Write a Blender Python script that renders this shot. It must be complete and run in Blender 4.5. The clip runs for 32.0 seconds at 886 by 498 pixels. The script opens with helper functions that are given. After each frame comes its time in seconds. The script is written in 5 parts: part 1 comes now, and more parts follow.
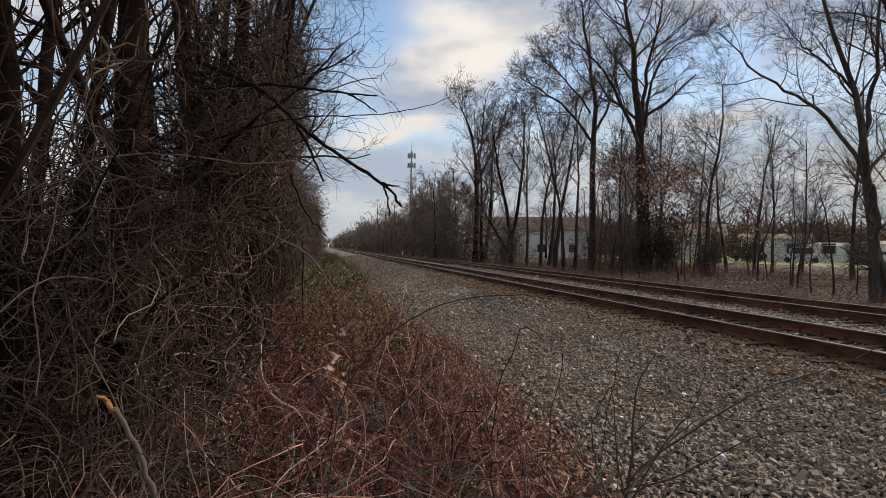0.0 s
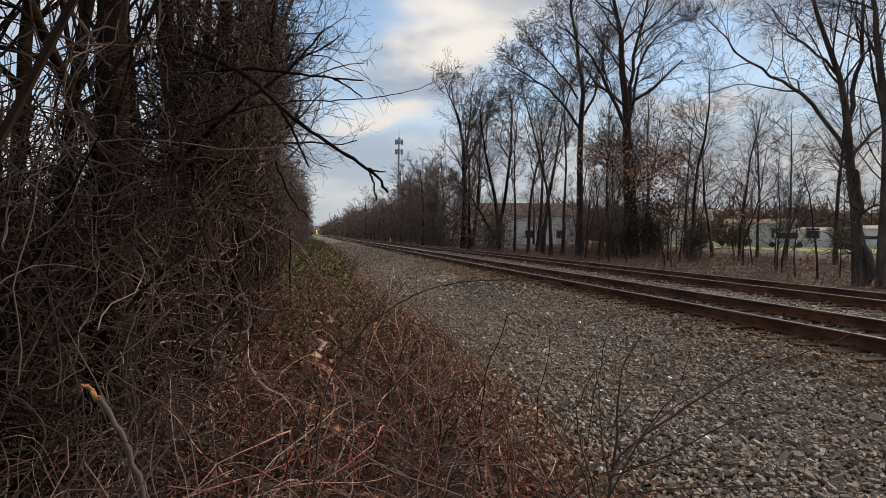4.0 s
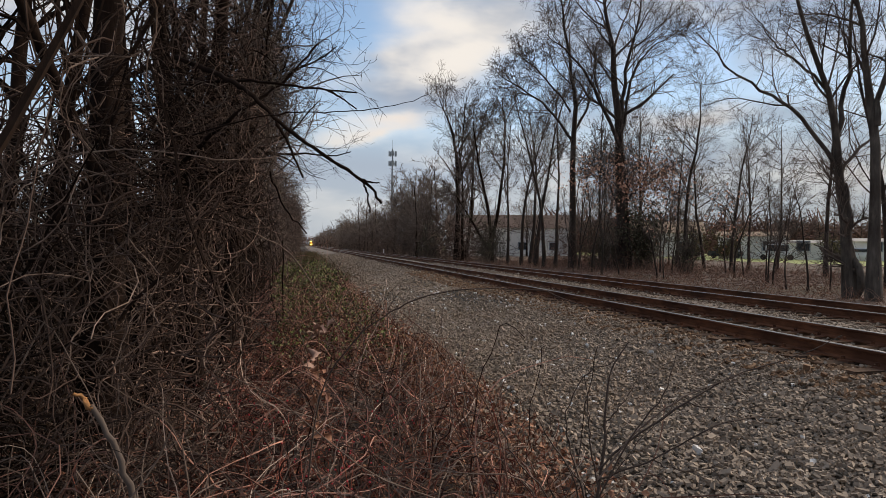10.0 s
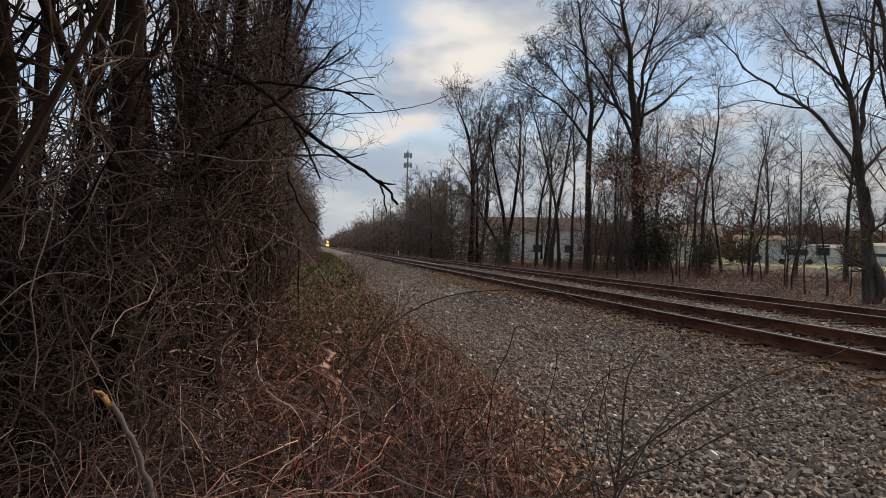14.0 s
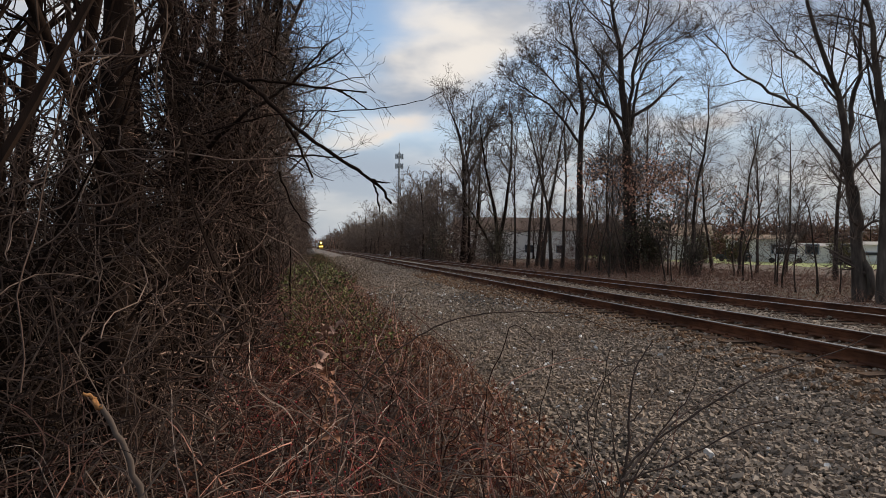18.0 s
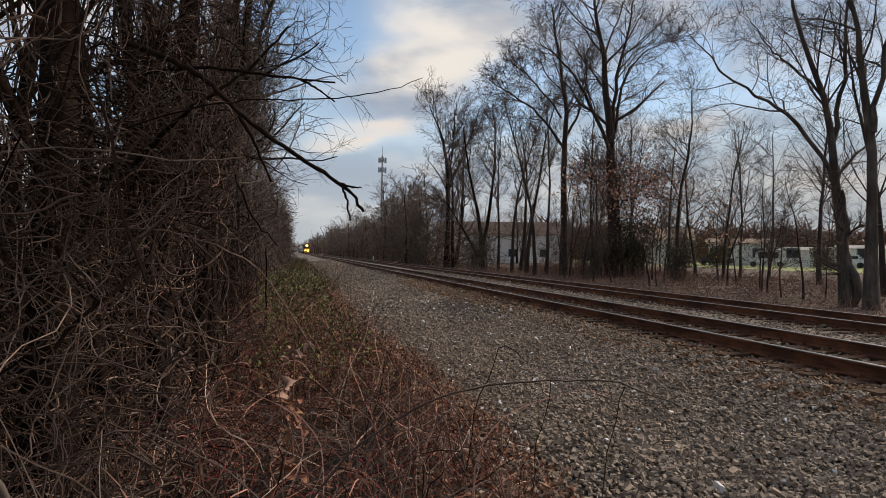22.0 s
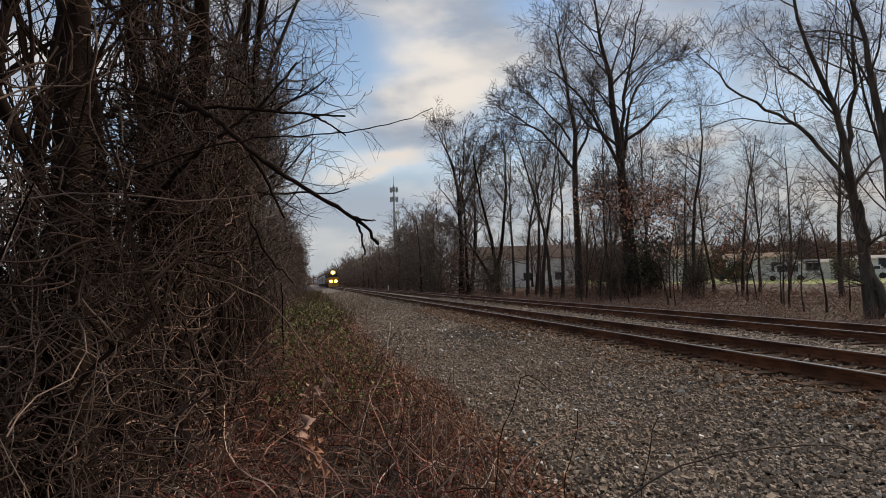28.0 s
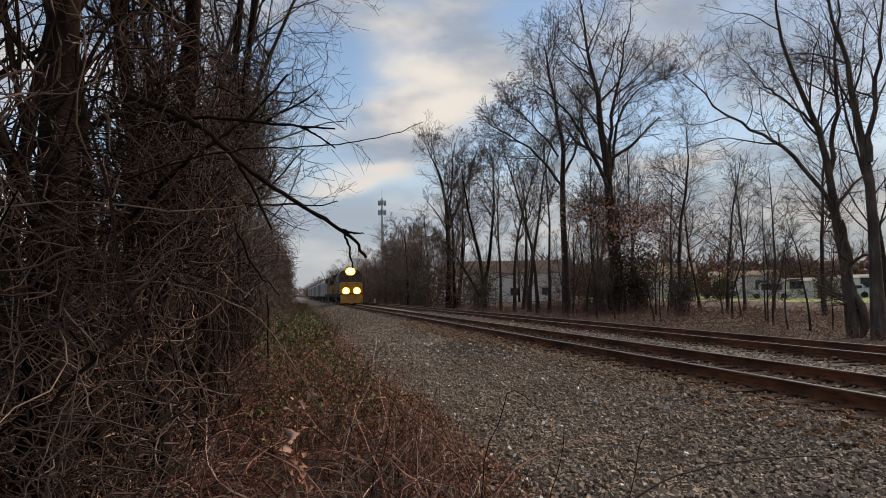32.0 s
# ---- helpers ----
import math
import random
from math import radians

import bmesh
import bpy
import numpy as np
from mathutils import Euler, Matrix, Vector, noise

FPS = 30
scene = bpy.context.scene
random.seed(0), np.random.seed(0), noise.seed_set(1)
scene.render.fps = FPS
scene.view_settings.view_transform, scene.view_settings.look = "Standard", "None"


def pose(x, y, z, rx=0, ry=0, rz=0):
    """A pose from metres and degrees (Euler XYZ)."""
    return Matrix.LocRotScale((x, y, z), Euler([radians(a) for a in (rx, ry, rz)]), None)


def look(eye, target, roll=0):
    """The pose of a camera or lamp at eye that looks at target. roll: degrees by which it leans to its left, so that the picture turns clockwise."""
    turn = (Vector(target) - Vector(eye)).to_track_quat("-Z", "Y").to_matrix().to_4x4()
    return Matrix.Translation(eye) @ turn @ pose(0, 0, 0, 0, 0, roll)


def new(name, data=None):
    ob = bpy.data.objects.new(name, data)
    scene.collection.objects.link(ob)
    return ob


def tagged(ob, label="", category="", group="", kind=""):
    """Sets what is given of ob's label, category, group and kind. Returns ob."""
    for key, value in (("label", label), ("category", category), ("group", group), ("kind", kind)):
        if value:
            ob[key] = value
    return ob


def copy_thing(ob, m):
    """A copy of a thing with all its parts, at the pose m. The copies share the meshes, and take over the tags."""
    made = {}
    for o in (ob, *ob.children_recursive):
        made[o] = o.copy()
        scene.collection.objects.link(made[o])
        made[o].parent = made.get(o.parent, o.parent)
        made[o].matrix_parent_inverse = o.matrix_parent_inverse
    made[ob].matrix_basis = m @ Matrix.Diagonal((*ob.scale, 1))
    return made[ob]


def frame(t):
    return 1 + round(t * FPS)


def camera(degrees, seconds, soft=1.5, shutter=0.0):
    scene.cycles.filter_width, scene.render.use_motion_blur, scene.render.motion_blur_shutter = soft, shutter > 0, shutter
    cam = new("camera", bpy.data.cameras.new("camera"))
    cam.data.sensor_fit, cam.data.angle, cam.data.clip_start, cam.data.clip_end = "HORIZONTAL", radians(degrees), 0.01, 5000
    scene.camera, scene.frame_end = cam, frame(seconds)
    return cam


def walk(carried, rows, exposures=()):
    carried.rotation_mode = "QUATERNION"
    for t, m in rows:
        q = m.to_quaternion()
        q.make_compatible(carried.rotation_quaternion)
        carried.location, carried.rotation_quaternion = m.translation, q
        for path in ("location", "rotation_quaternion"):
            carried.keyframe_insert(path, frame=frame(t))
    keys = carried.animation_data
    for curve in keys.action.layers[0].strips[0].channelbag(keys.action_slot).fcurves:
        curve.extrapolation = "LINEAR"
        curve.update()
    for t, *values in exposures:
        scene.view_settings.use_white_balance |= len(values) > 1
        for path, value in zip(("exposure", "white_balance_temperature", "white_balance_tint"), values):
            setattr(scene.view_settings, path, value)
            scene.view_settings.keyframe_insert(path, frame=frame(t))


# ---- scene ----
PATH = [
    (0, (-6.706, -0.039, 1.191), (-6.334, 1.926, 1.188), 0.8),
    (0.5, (-6.695, -0.04, 1.188), (-6.319, 1.924, 1.18), 0.8),
    (1, (-6.686, -0.04, 1.187), (-6.308, 1.924, 1.173), 0.9),
    (1.5, (-6.685, -0.037, 1.184), (-6.305, 1.927, 1.163), 0.8),
    (2, (-6.691, -0.033, 1.181), (-6.31, 1.93, 1.154), 0.8),
    (2.5, (-6.696, -0.037, 1.184), (-6.314, 1.926, 1.15), 0.7),
    (3, (-6.698, -0.031, 1.186), (-6.312, 1.931, 1.145), 0.7),
    (3.5, (-6.695, -0.029, 1.186), (-6.296, 1.931, 1.14), 0.6),
    (5.5, (-6.708, -0.051, 1.193), (-6.281, 1.903, 1.156), 0.6),
    (6, (-6.706, -0.059, 1.191), (-6.272, 1.893, 1.156), 0.6),
    (6.5, (-6.701, -0.054, 1.188), (-6.262, 1.897, 1.155), 0.6),
    (7, (-6.696, -0.054, 1.186), (-6.253, 1.896, 1.154), 0.6),
    (7.5, (-6.696, -0.057, 1.187), (-6.249, 1.893, 1.156), 0.7),
    (8, (-6.692, -0.058, 1.185), (-6.243, 1.891, 1.155), 0.6),
    (8.5, (-6.694, -0.054, 1.185), (-6.242, 1.894, 1.157), 0.6),
    (9, (-6.694, -0.06, 1.186), (-6.245, 1.889, 1.161), 0.4),
    (9.5, (-6.695, -0.063, 1.181), (-6.253, 1.887, 1.166), 0.5),
    (10, (-6.702, -0.061, 1.18), (-6.272, 1.892, 1.172), 0.7),
    (10.5, (-6.708, -0.073, 1.177), (-6.288, 1.883, 1.171), 0.9),
    (11, (-6.711, -0.069, 1.176), (-6.299, 1.888, 1.171), 1.0),
    (11.5, (-6.709, -0.071, 1.175), (-6.303, 1.888, 1.17), 1.0),
    (12, (-6.707, -0.071, 1.175), (-6.309, 1.889, 1.169), 1.0),
    (12.5, (-6.71, -0.061, 1.174), (-6.316, 1.899, 1.169), 1.0),
    (13, (-6.71, -0.062, 1.174), (-6.319, 1.899, 1.17), 1.0),
    (13.5, (-6.709, -0.068, 1.176), (-6.322, 1.894, 1.173), 1.1),
    (14, (-6.711, -0.066, 1.179), (-6.326, 1.897, 1.176), 1.1),
    (14.5, (-6.716, -0.061, 1.177), (-6.332, 1.902, 1.176), 1.1),
    (16.5, (-6.708, -0.039, 1.178), (-6.304, 1.919, 1.177), 0.8),
    (17, (-6.707, -0.041, 1.179), (-6.293, 1.916, 1.176), 0.8),
    (17.5, (-6.715, -0.048, 1.173), (-6.3, 1.908, 1.17), 0.9),
    (18, (-6.719, -0.027, 1.166), (-6.309, 1.93, 1.166), 0.8),
    (18.5, (-6.721, 0.233, 1.179), (-6.311, 2.19, 1.187), 0.8),
    (19, (-6.751, 0.397, 1.223), (-6.339, 2.354, 1.234), 0.7),
    (19.5, (-6.717, 0.399, 1.227), (-6.295, 2.354, 1.239), 0.7),
    (20, (-6.711, 0.408, 1.222), (-6.283, 2.361, 1.235), 0.7),
    (20.5, (-6.712, 0.401, 1.225), (-6.28, 2.354, 1.237), 0.7),
    (21, (-6.699, 0.402, 1.223), (-6.261, 2.353, 1.233), 0.6),
    (21.5, (-6.688, 0.447, 1.227), (-6.233, 2.394, 1.235), 0.6),
    (22, (-6.59, 0.521, 1.23), (-6.129, 2.467, 1.243), 0.7),
    (22.5, (-6.454, 0.564, 1.219), (-5.997, 2.511, 1.236), 0.7),
    (23, (-6.348, 0.485, 1.173), (-5.902, 2.435, 1.196), 0.3),
    (23.5, (-6.197, 0.415, 1.178), (-5.76, 2.367, 1.209), -0.3),
    (24, (-6.144, 0.428, 1.138), (-5.709, 2.38, 1.178), -0.3),
    (24.5, (-6.061, 0.418, 1.157), (-5.631, 2.371, 1.207), -1.1),
    (25, (-6.024, 0.409, 1.153), (-5.596, 2.362, 1.212), -1.6),
    (25.5, (-6.016, 0.403, 1.157), (-5.587, 2.355, 1.223), -1.9),
    (27.5, (-6.591, 0.615, 1.252), (-6.184, 2.571, 1.34), -1.7),
    (28, (-6.59, 0.593, 1.252), (-6.172, 2.546, 1.35), -1.6),
    (28.5, (-6.592, 0.595, 1.253), (-6.169, 2.547, 1.356), -1.5),
    (29, (-6.593, 0.602, 1.252), (-6.166, 2.553, 1.363), -1.5),
    (29.5, (-6.593, 0.602, 1.252), (-6.162, 2.552, 1.369), -1.4),
    (30, (-6.593, 0.606, 1.251), (-6.156, 2.554, 1.375), -1.5),
    (30.5, (-6.593, 0.604, 1.253), (-6.151, 2.55, 1.381), -1.2),
    (31, (-6.592, 0.602, 1.252), (-6.145, 2.547, 1.386), -1.2),
    (31.5, (-6.592, 0.6, 1.252), (-6.139, 2.543, 1.391), -1.1),
    (32, (-6.592, 0.6, 1.253), (-6.135, 2.542, 1.394), -0.9),
]
cam = camera(70.0, 32.0, soft=0.9)
walk(cam, [(t, look(eye, target, roll)) for t, eye, target, roll in PATH], [(0.0, 0.40, 7300, 10), (16.0, 0.33, 7300, 10), (32.0, 0.25, 7500, 10)])

# ---- light ----
world = bpy.data.worlds.new("sky")
scene.world = world
world.use_nodes = True
wn, wl = world.node_tree.nodes, world.node_tree.links
wn.clear()


def wnode(kind, **inputs):
    n = wn.new(kind)
    for k, v in inputs.items():
        n.inputs[k].default_value = v
    return n


SUN_EL, SUN_ROT = radians(32), radians(78)
sky = wn.new("ShaderNodeTexSky")
sky.sky_type, sky.sun_disc = "NISHITA", False
sky.sun_elevation, sky.sun_rotation = SUN_EL, SUN_ROT
sky.air_density, sky.dust_density, sky.ozone_density = 1.0, 0.6, 2.5
clear = wnode("ShaderNodeVectorMath")
clear.operation = "SCALE"
clear.inputs["Scale"].default_value = 0.16
wl.new(sky.outputs[0], clear.inputs[0])
def wmath(op, a, b=0.0, c=0.0):
    n = wn.new("ShaderNodeMath")
    n.operation = op
    for k, v in enumerate((a, b, c)):
        if isinstance(v, (int, float)):
            n.inputs[k].default_value = v
        else:
            wl.new(v, n.inputs[k])
    return n.outputs[0]


def wmix(fac, a, b):
    n = wn.new("ShaderNodeMix")
    n.data_type = "RGBA"
    for key, v in (("Factor", fac), ("A", a), ("B", b)):
        if isinstance(v, tuple):
            n.inputs[key].default_value = (*v, 1)
        else:
            wl.new(v, n.inputs[key])
    return n.outputs["Result"]


def wrange(v, a, b, lo=0.0, hi=1.0):
    n = wn.new("ShaderNodeMapRange")
    n.interpolation_type = "SMOOTHSTEP"
    for key, val in (("From Min", a), ("From Max", b), ("To Min", lo), ("To Max", hi)):
        n.inputs[key].default_value = val
    wl.new(v, n.inputs["Value"])
    return n.outputs[0]


# the sky in azimuth (from north over east) and elevation, in radians
tc = wn.new("ShaderNodeTexCoord")
sep = wn.new("ShaderNodeSeparateXYZ")
wl.new(tc.outputs["Generated"], sep.inputs[0])
azimuth = wmath("ARCTAN2", sep.outputs["X"], sep.outputs["Y"])
elevation = wmath("ARCSINE", sep.outputs["Z"])
dome = wn.new("ShaderNodeCombineXYZ")
wl.new(azimuth, dome.inputs["X"])
wl.new(elevation, dome.inputs["Y"])


def wnoise(scale, stretch, at, detail=5.0, rough=0.5, twist=0.2, tilt=0.0):
    m = wn.new("ShaderNodeMapping")
    m.inputs["Location"].default_value = at
    m.inputs["Rotation"].default_value = (0, 0, radians(tilt))
    m.inputs["Scale"].default_value = stretch
    wl.new(dome.outputs[0], m.inputs[0])
    n = wnode("ShaderNodeTexNoise", Scale=scale, Detail=detail, Roughness=rough, Distortion=twist)
    wl.new(m.outputs[0], n.inputs["Vector"])
    return n.outputs["Fac"]


# slow ripples blur the outlines of the single clouds
ripple = wnoise(9.0, (1, 2.2, 1), (1.3, 0.4, 0), 4.0)
bend = wn.new("ShaderNodeCombineXYZ")
wl.new(wmath("MULTIPLY_ADD", ripple, 0.09, -0.045), bend.inputs["X"])
wl.new(wmath("MULTIPLY_ADD", wnoise(8.0, (1, 2.2, 1), (5.3, 2.4, 0), 4.0), 0.05, -0.025), bend.inputs["Y"])
bent = wn.new("ShaderNodeVectorMath")
wl.new(dome.outputs[0], bent.inputs[0])
wl.new(bend.outputs[0], bent.inputs[1])


def cloud_sum(base, rows):
    """base plus soft ovals: azimuth, elevation, half width, half height, tilt (degrees) and weight."""
    for az, el, w, h, tilt, weight in rows:
        m = wn.new("ShaderNodeMapping")
        m.vector_type = "TEXTURE"
        m.inputs["Location"].default_value = (radians(az), radians(el), 0)
        m.inputs["Rotation"].default_value = (0, 0, radians(tilt))
        m.inputs["Scale"].default_value = (radians(w), radians(h), 1)
        wl.new(bent.outputs[0], m.inputs[0])
        oval = wn.new("ShaderNodeTexGradient")
        oval.gradient_type = "SPHERICAL"
        wl.new(m.outputs[0], oval.inputs[0])
        base = wmath("MULTIPLY_ADD", wrange(oval.outputs["Fac"], 0.0, 0.85), weight, base)
    return base


# the cover: banks of cloud with gaps of blue
gaps = ((1.5, 20, 9, 6.5, 0, -0.26), (12.5, 17.0, 10, 6.5, 14, 0.30), (20.5, 23.5, 6, 3.5, 0, -0.25), (33, 14.8, 5.5, 4.2, 10, -0.55), (9.5, 8.6, 6, 1.8, 8, -0.24),
        (37, 8.6, 9, 2.2, 6, -0.26), (47, 8.5, 6, 4, 0, -0.30), (-2, 8.0, 5, 3, 0, -0.10))
cover = wrange(cloud_sum(wnoise(4.2, (1, 2.4, 1), (0.9, 0.35, 0), 5.0, 0.45, 0.3, -8), gaps), 0.22, 0.76)
cover = wmath("MAXIMUM", cover, wrange(sep.outputs["Z"], 0.23, 0.12, 0.0, 0.92))
# the tone: blue-grey undersides, white tops, cream where the low sun reaches them
white = cloud_sum(wnoise(7.0, (1, 2.6, 1), (0.2, 1.1, 0), 4.0, 0.5), ((12.5, 18, 10, 5, 12, 0.3), (8, 13.2, 9, 2.2, 4, -0.22), (6, 10.4, 8, 2.0, 6, 0.25), (40, 19, 12, 6, 0, -0.1), (4, 6.5, 10, 3.0, 0, -0.3)))
tone = wmix(wrange(white, 0.30, 0.85), (0.30, 0.37, 0.50), (0.73, 0.725, 0.74))
warm = cloud_sum(wmath("MULTIPLY_ADD", wnoise(6.0, (1, 5, 1), (3.2, 0.4, 0), 3.0), 0.8, -0.5), ((6.5, 10.4, 8, 2.0, 6, 1.1), (33, 11.2, 10, 2.6, 4, 0.6), (45, 5.6, 6, 2, 0, 0.5)))
tone = wmix(wrange(warm, 0.1, 0.9, 0.0, 0.8), tone, (0.84, 0.69, 0.57))
# towards the horizon the clouds are seen edge-on, through haze
tone = wmix(wrange(sep.outputs["Z"], 0.17, 0.0, 0.0, 0.75), tone, (0.38, 0.44, 0.545))
cloudy = wmix(cover, clear.outputs[0], tone)
bg = wnode("ShaderNodeBackground", Strength=0.92)
# the cover is thicker towards the east
thick = wn.new("ShaderNodeVectorMath")
thick.operation = "SCALE"
wl.new(cloudy, thick.inputs[0])
wl.new(wrange(sep.outputs["X"], 0.2, 0.65, 1.0, 0.77), thick.inputs["Scale"])
wl.new(thick.outputs[0], bg.inputs["Color"])
wl.new(bg.outputs[0], wn.new("ShaderNodeOutputWorld").inputs[0])

sun = new("sun", bpy.data.lights.new("sun", "SUN"))
sun.data.energy, sun.data.angle, sun.data.color = 2.9, radians(45), (1.0, 0.91, 0.82)
sun.matrix_world = look((0, 0, 60), (-20 * math.sin(SUN_ROT) * 1, -20 * math.cos(SUN_ROT), 60 - 20 * math.tan(SUN_EL)))

rng = np.random.default_rng(7)


# ---- materials ----
def material(name, low, high, scale=8.0, rough=0.85, bump=0.3, metal=0.0, detail=6.0, stain=None, stain_scale=0.6, island=0.0, rnd=0.0,
             stretch=(1, 1, 1), spec=0.3, skew=1.0):
    """Two-scale noise between two colours, an optional stain colour, a bump, and a spread per loose island or per object."""
    m = bpy.data.materials.new(name)
    m.use_nodes = True
    n, l = m.node_tree.nodes, m.node_tree.links
    b = n["Principled BSDF"]
    b.inputs["Roughness"].default_value, b.inputs["Metallic"].default_value = rough, metal
    b.inputs["Specular IOR Level"].default_value = spec
    c = n.new("ShaderNodeTexCoord")
    mpn = n.new("ShaderNodeMapping")
    mpn.inputs["Scale"].default_value = stretch
    l.new(c.outputs["Object"], mpn.inputs[0])
    fine = n.new("ShaderNodeTexNoise")
    fine.inputs["Scale"].default_value, fine.inputs["Detail"].default_value, fine.inputs["Roughness"].default_value = scale, detail, 0.62
    l.new(mpn.outputs[0], fine.inputs["Vector"])
    fac = fine.outputs["Fac"]
    mr = n.new("ShaderNodeMapRange")
    mr.inputs["From Min"].default_value, mr.inputs["From Max"].default_value = 0.3, 0.7
    l.new(fac, mr.inputs["Value"])
    fac = mr.outputs[0]
    if island or rnd:
        src = n.new("ShaderNodeNewGeometry").outputs["Random Per Island"] if island else n.new("ShaderNodeObjectInfo").outputs["Random"]
        mx = n.new("ShaderNodeMix")
        mx.inputs["Factor"].default_value = island or rnd
        pw = n.new("ShaderNodeMath")
        pw.operation = "POWER"
        pw.inputs[1].default_value = skew
        l.new(src, pw.inputs[0])
        l.new(fac, mx.inputs["A"])
        l.new(pw.outputs[0], mx.inputs["B"])
        fac = mx.outputs["Result"]
    col = n.new("ShaderNodeMix")
    col.data_type = "RGBA"
    col.inputs["A"].default_value, col.inputs["B"].default_value = (*low, 1), (*high, 1)
    l.new(fac, col.inputs["Factor"])
    out = col.outputs["Result"]
    if stain:
        big = n.new("ShaderNodeTexNoise")
        big.inputs["Scale"].default_value, big.inputs["Detail"].default_value = stain_scale, 4.0
        l.new(c.outputs["Object"], big.inputs["Vector"])
        rp = n.new("ShaderNodeMapRange")
        rp.inputs["From Min"].default_value, rp.inputs["From Max"].default_value = 0.45, 0.68
        l.new(big.outputs["Fac"], rp.inputs["Value"])
        st = n.new("ShaderNodeMix")
        st.data_type = "RGBA"
        l.new(rp.outputs[0], st.inputs["Factor"])
        l.new(out, st.inputs["A"])
        st.inputs["B"].default_value = (*stain, 1)
        out = st.outputs["Result"]
    l.new(out, b.inputs["Base Color"])
    if bump:
        bp = n.new("ShaderNodeBump")
        bp.inputs["Strength"].default_value, bp.inputs["Distance"].default_value = bump, 0.02
        l.new(fine.outputs["Fac"], bp.inputs["Height"])
        l.new(bp.outputs[0], b.inputs["Normal"])
    return m


def glow(name, colour, strength):
    m = bpy.data.materials.new(name)
    m.use_nodes = True
    b = m.node_tree.nodes["Principled BSDF"]
    b.inputs["Base Color"].default_value = (*colour, 1)
    b.inputs["Emission Color"].default_value, b.inputs["Emission Strength"].default_value = (*colour, 1), strength
    return m


# brown soil, darkened to carry the shade under the brambles in its colour
M_SOIL_SHADED = material("soil", (0.014, 0.0095, 0.0075), (0.045, 0.030, 0.023), 3.0, 0.95, 0.6, stain=(0.045, 0.036, 0.02), stain_scale=0.25)
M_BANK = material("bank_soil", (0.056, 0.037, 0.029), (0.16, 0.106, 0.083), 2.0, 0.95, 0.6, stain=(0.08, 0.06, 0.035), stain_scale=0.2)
# near-black bed: the shade between the loose stones is in its colour
M_GRAVEL_SHADE = material("gap_shaded_gravel_bed", (0.010, 0.008, 0.006), (0.05, 0.039, 0.03), 22.0, 0.95, 0.9, detail=8.0, stain=(0.22, 0.17, 0.125), stain_scale=0.3)
# paler bed in the mean stone tone, without the painted gap shade
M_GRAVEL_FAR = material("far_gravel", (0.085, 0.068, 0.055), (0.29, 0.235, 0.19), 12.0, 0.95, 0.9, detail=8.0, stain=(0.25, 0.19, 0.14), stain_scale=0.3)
M_STONE = material("ballast_stone", (0.10, 0.079, 0.062), (0.46, 0.36, 0.275), 9.0, 0.9, 0.35, island=0.6, skew=1.5, stain=(0.24, 0.178, 0.13), stain_scale=0.35)
M_STONE_PALE = material("pale_stone", (0.45, 0.44, 0.42), (0.75, 0.73, 0.70), 9.0, 0.8, 0.2, island=0.6)
# pale tone for the light that the ballast shoulder's slope catches
M_CHIP_LIT = material("lit_pale_chip", (0.14, 0.112, 0.09), (0.52, 0.43, 0.345), 9.0, 0.9, 0.2, island=0.7)
M_RUSTY = material("rusty_stone", (0.10, 0.055, 0.032), (0.32, 0.195, 0.115), 9.0, 0.95, 0.25, island=0.6)
M_RAIL_WEB = material("rusty_rail_steel", (0.06, 0.025, 0.015), (0.22, 0.092, 0.048), 12.0, 0.85, 0.3, stain=(0.05, 0.024, 0.016), stretch=(1, 0.2, 1), spec=0.1)
M_RAIL_HEAD = material("polished_rail_steel", (0.20, 0.18, 0.165), (0.34, 0.31, 0.29), 6.0, 0.42, 0.05, metal=0.8, stretch=(1, 0.05, 1))
M_TIE = material("creosoted_timber", (0.035, 0.022, 0.016), (0.13, 0.085, 0.06), 10.0, 0.95, 0.5, rnd=0.35, stain=(0.16, 0.08, 0.04), stain_scale=1.5, stretch=(0.15, 1, 1), spec=0.1)
# dark bark, lowered further so its colour holds the wood's inner shade
M_BARK = material("shade_darkened_bark", (0.007, 0.0042, 0.0033), (0.028, 0.017, 0.0125), 9.0, 0.95, 0.8, stretch=(1, 1, 0.2), spec=0.05)
M_BARK_GREY = material("grey_bark", (0.018, 0.0135, 0.0115), (0.07, 0.053, 0.044), 5.0, 0.95, 0.7, stretch=(1, 1, 0.2), stain=(0.05, 0.036, 0.029), stain_scale=0.7, spec=0.1)
M_TWIG = material("bare_twig", (0.038, 0.029, 0.025), (0.155, 0.12, 0.10), 3.0, 0.9, 0.0, island=0.8, spec=0.1)
# russet leaf, lightened in place of light passing through the blades
M_LEAF_OAK = material("clinging_oak_leaf", (0.26, 0.105, 0.06), (0.60, 0.34, 0.235), 12.0, 0.8, 0.2, island=0.9)
# paler copy of the bare twig, with distance haze put into the colour
M_TWIG_HAZE = material("haze_paled_twig", (0.08, 0.060, 0.050), (0.22, 0.17, 0.14), 0.3, 0.95, 0.0, island=0.8, spec=0.1)
M_BRUSH_FAR = material("far_brush", (0.07, 0.037, 0.029), (0.24, 0.14, 0.105), 0.4, 0.95, 0.0, island=0.8, spec=0.1)
M_BANK_BRUSH = material("bank_brush_stem", (0.085, 0.05, 0.038), (0.29, 0.175, 0.13), 0.4, 0.95, 0.0, island=0.8, spec=0.05)
